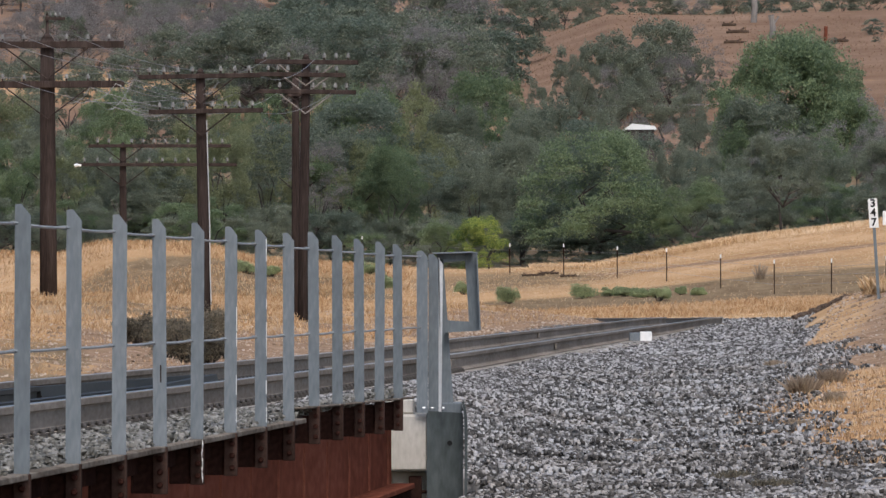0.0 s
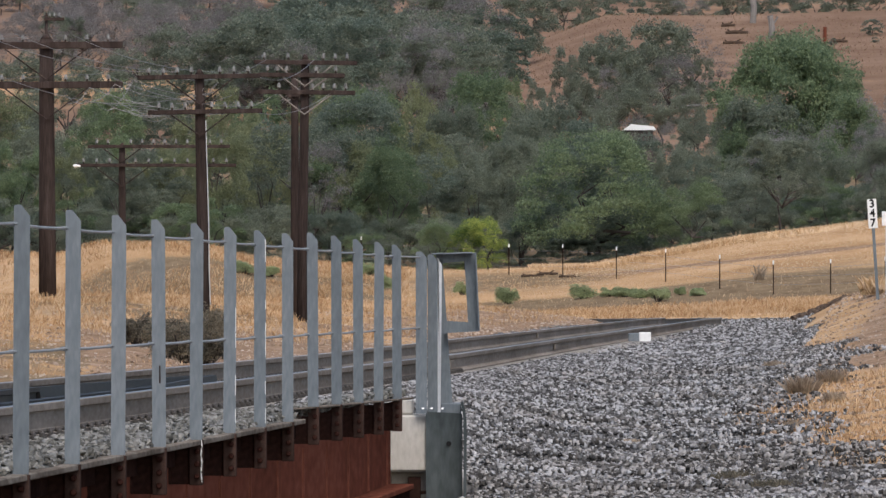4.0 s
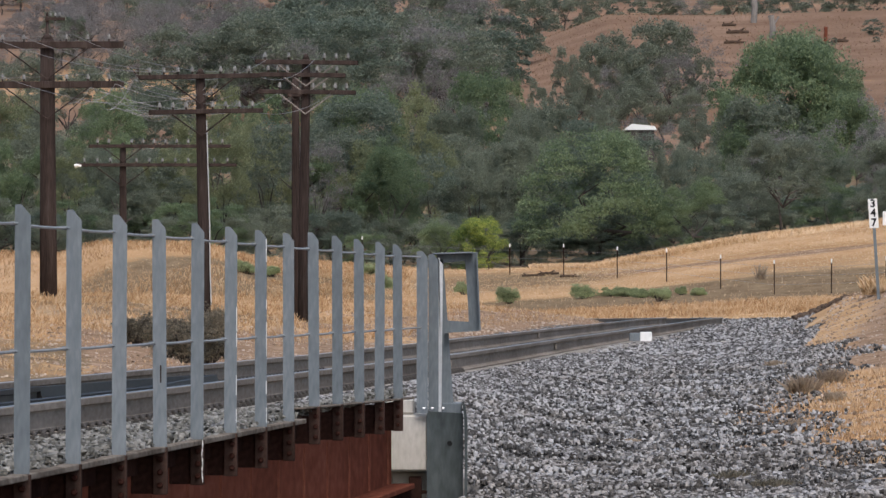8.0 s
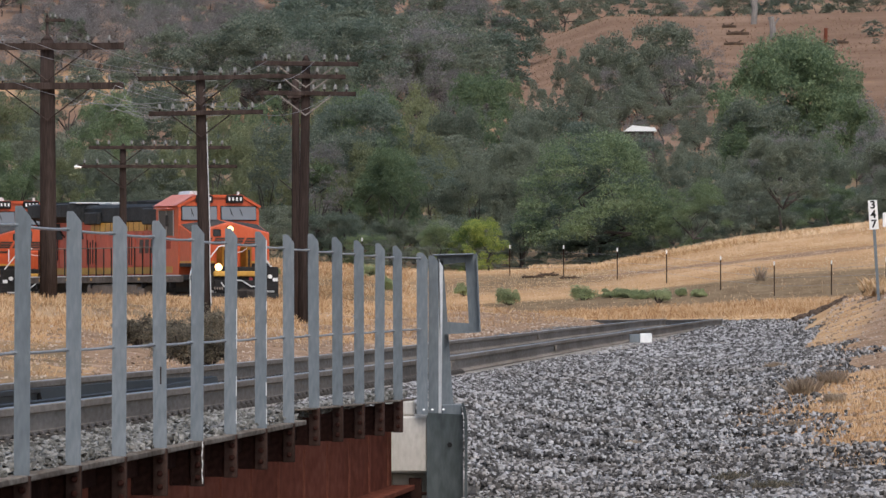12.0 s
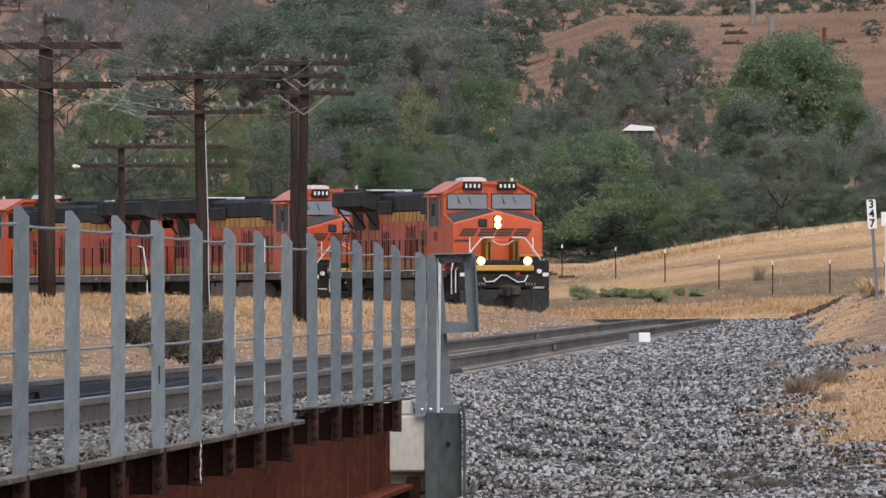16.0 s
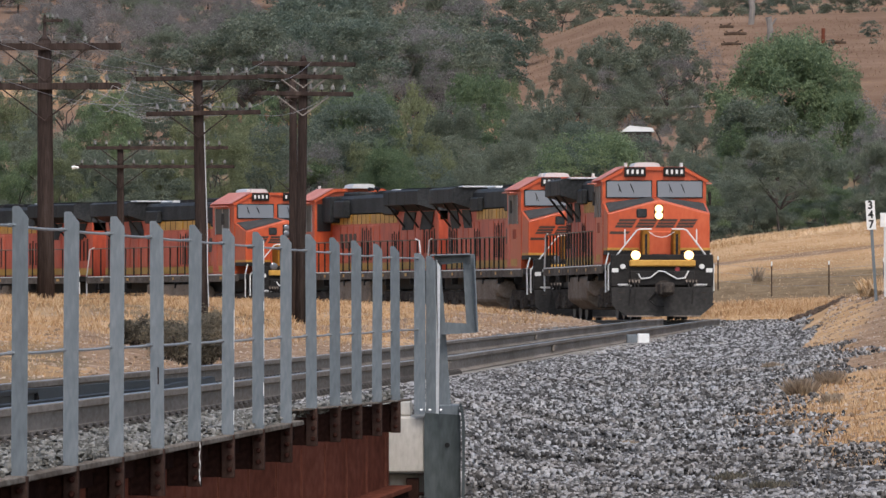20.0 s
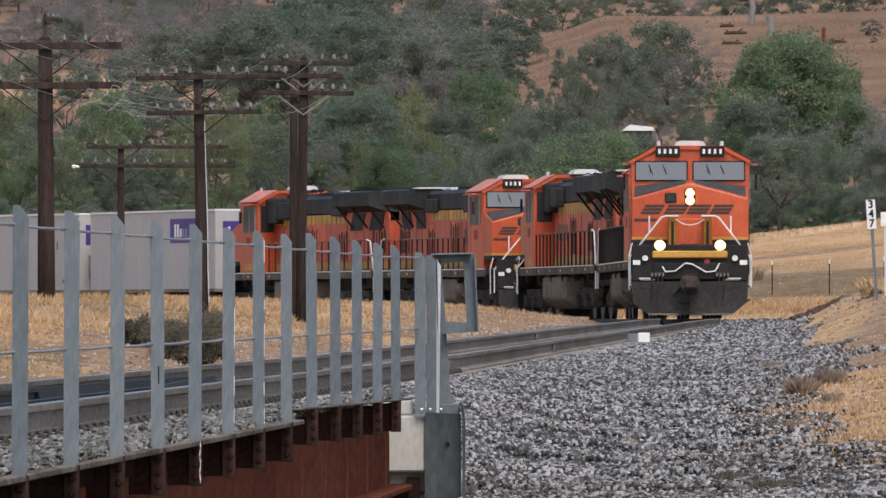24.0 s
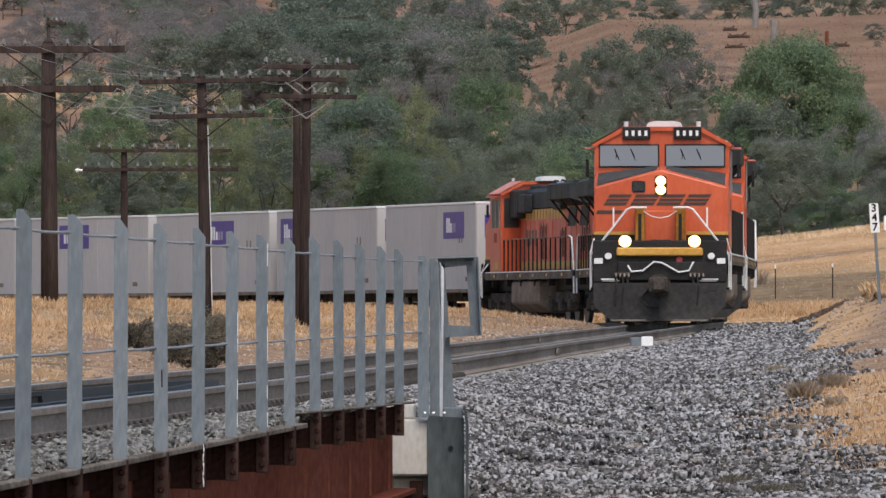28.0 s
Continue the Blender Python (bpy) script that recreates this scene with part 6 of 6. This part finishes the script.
                bmesh.ops.create_cone(bm, cap_ends=True, segments=24, radius1=.56, radius2=.56, depth=.03, matrix=Matrix.Translation((sx * .70, 0, 0)) @ Euler((0, radians(90), 0)).to_matrix().to_4x4())
            rod(bm, [(-1.1, 0, 0), (1.1, 0, 0)], .09, 10)
            w_ = P("wheelset", bm, WHEEL, "steel wheels on an axle")
            w_.matrix_basis = pose(0, yc + dy, .536)
    # roof gear
    bm = bmesh.new(); prism(bm, [(-.40, 4.46), (.40, 4.46), (.34, 4.58), (.22, 4.61), (-.22, 4.61), (-.34, 4.58)], "y", 6.7, 8.0)
    bm.transform(Matrix.Translation((0, -1.75, .03)))
    P("air_conditioner", bm, SILVER, "white rooftop air conditioner")
    for sx in (-1, 1):
        P("antenna", rods(([(sx * .78, 8.1, 4.42), (sx * .78, 8.1, 4.60)], .05), seg=10), SILVER, "pale antenna pod")
    P("horn", rods(([(.1, 3.0, 4.45), (.1, 3.5, 4.47)], .06), ([(-.1, 3.0, 4.43), (-.1, 3.6, 4.45)], .06), ([(.1, 3.2, 4.2), (.1, 3.2, 4.45)], .03), seg=8), SOOT, "black horns")
    return lo


EMBLEM = mottled("dark_brown_emblem_paint", ((.035, .018, .012), (.06, .03, .018)), 2, 20, .5, 0, 0)
PLOUGH = mottled("dusty_plough_steel", ((.028, .027, .026), (.043, .041, .039), (.066, .062, .058)), 1.0, 10, .7, 0, .08, .002)
DULLRED = mottled("dull_red_patch", ((.24, .045, .025), (.32, .065, .04)), 2, 20, .6, 0, 0)
PANELPALE = mottled("pale_window_frame", ((.24, .23, .22), (.36, .35, .34)), 2, 20, .6, 0, 0)
PANELGREY = mottled("dark_grip_panel", ((.05, .05, .05), (.085, .083, .08)), 2, 20, .8, 0, .2)
DOORYEL = mottled("grimy_yellow_door", ((.17, .065, .010), (.26, .11, .016), (.36, .17, .030)), 1, 14, .6, 0, .04)
TANK = mottled("pale_dusty_tank", ((.12, .093, .072), (.20, .163, .130), (.28, .235, .195)), 1.2, 14, .8, 0, .2, .004)
SILLDIRT = mottled("grimy_side_sill", ((.065, .055, .047), (.135, .117, .10), (.21, .185, .16)), 1.5, 14, .8, 0, .2, .004)
TRUCK = mottled("grimy_brown_truck_steel", ((.032, .027, .024), (.066, .056, .048), (.13, .112, .095)), 1.5, 14, .8, 0, .3, .004)
WHEEL = mottled("worn_wheel_steel", ((.05, .045, .042), (.12, .11, .105)), 2, 20, .5, .5, .1)


def trailer_car(length, logo_at, first):
    """A road trailer body on a low spine car, front towards +y."""
    tc = thing("trailer_car", Matrix(), "pale grey freight trailer with purple panels on a low spine car", "rail car", "trailers behind the locomotives")
    P = lambda name, bm, mat, label="", parent=tc: part(name, bm, mat, parent, label)
    h = length / 2
    body = P("trailer_body", boxes((-1.29, 1.29, -h, h, 1.05, 3.88), bevel=.04), TRAILER, "pale grey trailer body")
    P("roof_rail", boxes((-1.31, 1.31, -h - .01, h + .01, 3.86, 3.93), bevel=.01), RAILWHITE, "bright top rail", body)
    P("bottom_rail", boxes((-1.31, 1.31, -h, h, .98, 1.10), bevel=.01), TANDIRT, "", body)
    for sx in (-1, 1):
        for k in range(int(length / 2.4) + 1):
            y = -h + .03 + k * (length - .06) / int(length / 2.4)
            P("side_seam", boxes((sx * 1.288, sx * 1.296, y - .02, y + .02, 1.1, 3.86)), TRAILER, "", body)
        P("side_panel", boxes((sx * 1.29, sx * 1.298, logo_at - 1.6, logo_at + 1.6, 2.75, 3.62)), PURPLE, "purple panel", body)
        for k in range(5):
            y = logo_at + (1.0 - .30 * k) * (1 if sx < 0 else -1)
            P("panel_mark", boxes((sx * 1.297, sx * 1.302, y - .10, y + .10, 2.95, 3.42 if k < 2 else 3.25)), RAILWHITE if k < 3 else GREYMARK, "pale plain mark", body)
        P("small_mark", boxes((sx * 1.29, sx * 1.298, h - 1.6, h - 1.1, 1.35, 1.5)), TANDIRT, "", body)
        for y in (h - 2.2, h - 2.6):
            P("small_mark", boxes((sx * 1.29, sx * 1.298, y, y + .12, 2.6, 2.9)), TANDIRT, "", body)
    P("front_panel", boxes((.0, 1.0, h, h + .008, 2.75, 3.5)), PURPLE, "purple panel", body)
    P("front_mark", boxes((.72, .80, h + .006, h + .012, 2.95, 3.3)), RAILWHITE, "", body)
    P("front_unit", boxes((-.9, .9, h, h + .35, 1.5, 2.4), bevel=.06), TANDIRT, "dusty cooling unit")
    P("spine", boxes((-.30, .30, -h - .9, h + .9, .70, 1.02), (-1.2, 1.2, -h + .6, -h + 2.6, .85, 1.0), (-.9, .9, h - 2.0, h - 1.0, .85, 1.02), bevel=.02), TRUCK, "grimy spine car frame")
    P("landing_gear", boxes((-1.0, -.85, h - 3.6, h - 3.4, .85, 1.1), (.85, 1.0, h - 3.6, h - 3.4, .85, 1.1)), SOOT)
    for yc in (h - .2, -h + .2):
        tkf = P("truck_frame", boxes((-1.15, -.98, yc - 1.2, yc + 1.2, .38, .66), (.98, 1.15, yc - 1.2, yc + 1.2, .38, .66), (-.98, .98, yc - .25, yc + .25, .40, .68), bevel=.03), RUST, "rusty truck frame")
        for dy in (-.88, .88):
            bm = bmesh.new()
            for sx in (-1, 1):
                bmesh.ops.create_cone(bm, cap_ends=True, segments=20, radius1=.46, radius2=.46, depth=.13, matrix=Matrix.Translation((sx * .76, 0, 0)) @ Euler((0, radians(90), 0)).to_matrix().to_4x4())
            rod(bm, [(-1.05, 0, 0), (1.05, 0, 0)], .08, 8)
            w_ = P("wheelset", bm, WHEEL, "steel wheels on an axle")
            w_.matrix_basis = pose(0, yc + dy, .46)
    return tc


GREYMARK = mottled("grey_violet_mark", ((.20, .18, .30), (.28, .26, .38)), 2, 10, .5, 0, 0)
TRAIN = []          # (thing, distance of its middle behind the nose, faces back, half the truck spacing)
lead = locomotive()
TRAIN.append((lead, 11.05, False, 6.6))
for k_, back in ((1, False), (2, True), (3, False), (4, True)):
    lo_ = copy_thing(lead, Matrix())
    TRAIN.append((lo_, 11.05 + LOCO_L * k_, back, 6.6))
    lit = [o for o in lo_.children_recursive if o.active_material == LAMP]
    for o in lit:
        o.data = o.data.copy(); o.data.materials[0] = PANE; o["label"] = "unlit lamp"
    lo_["label"] = ("orange and black freight locomotive running backwards, lamps unlit" if back else "orange and black freight locomotive behind the leader, lamps unlit")
at_ = LOCO_L * 4 + 21.85
TL = 13.4
for k_ in range(11):
    gap_ = 1.4 if k_ % 4 == 0 else 1.1
    tc_ = trailer_car(TL if k_ else 14.2, (3.7, -4.6, 1.0, -1.2)[k_], k_) if k_ < 4 else copy_thing(TRAIN[5 + k_ % 4][0], Matrix())
    long_ = TL if k_ % 4 else 14.2
    TRAIN.append((tc_, at_ + long_ / 2, False, long_ / 2 - .2))
    at_ += long_ + gap_


def along(t):
    """How far the leader's nose still is along the line."""
    return 333.3 - 9.09 * (t - 18)


def rides(mid, back, half, t):
    s = along(t) + mid
    a, b = track(s - half)[0], track(s + half)[0]
    f = (a - b).normalized()
    c = (a + b) / 2
    m = Matrix.Translation(c) @ Matrix.Rotation(math.atan2(-f.x, f.y), 4, "Z") @ Matrix.Rotation(math.asin(f.z), 4, "X")
    return m @ pose(0, 0, 0, 0, 0, 180) if back else m


def motions():
    ts = [0.5 * i for i in range(57)]
    for ob, mid, back, half in TRAIN:
        walk(ob, [(t, rides(mid, back, half, t)) for t in ts])
    # the wheels roll with the distance covered
    fine = [i / 15 for i in range(421)]
    gone = [along(0) - along(t) for t in fine]
    for ob, mid, back, half in TRAIN:
        for w in ob.children:
            if w.name.startswith("wheelset"):
                p = w.location.copy()
                turn = (1 if back else -1) / p.z
                walk(w, [(t, Matrix.Translation(p) @ Matrix.Rotation(turn * d, 4, "X")) for t, d in zip(fine, gone)])


motions()
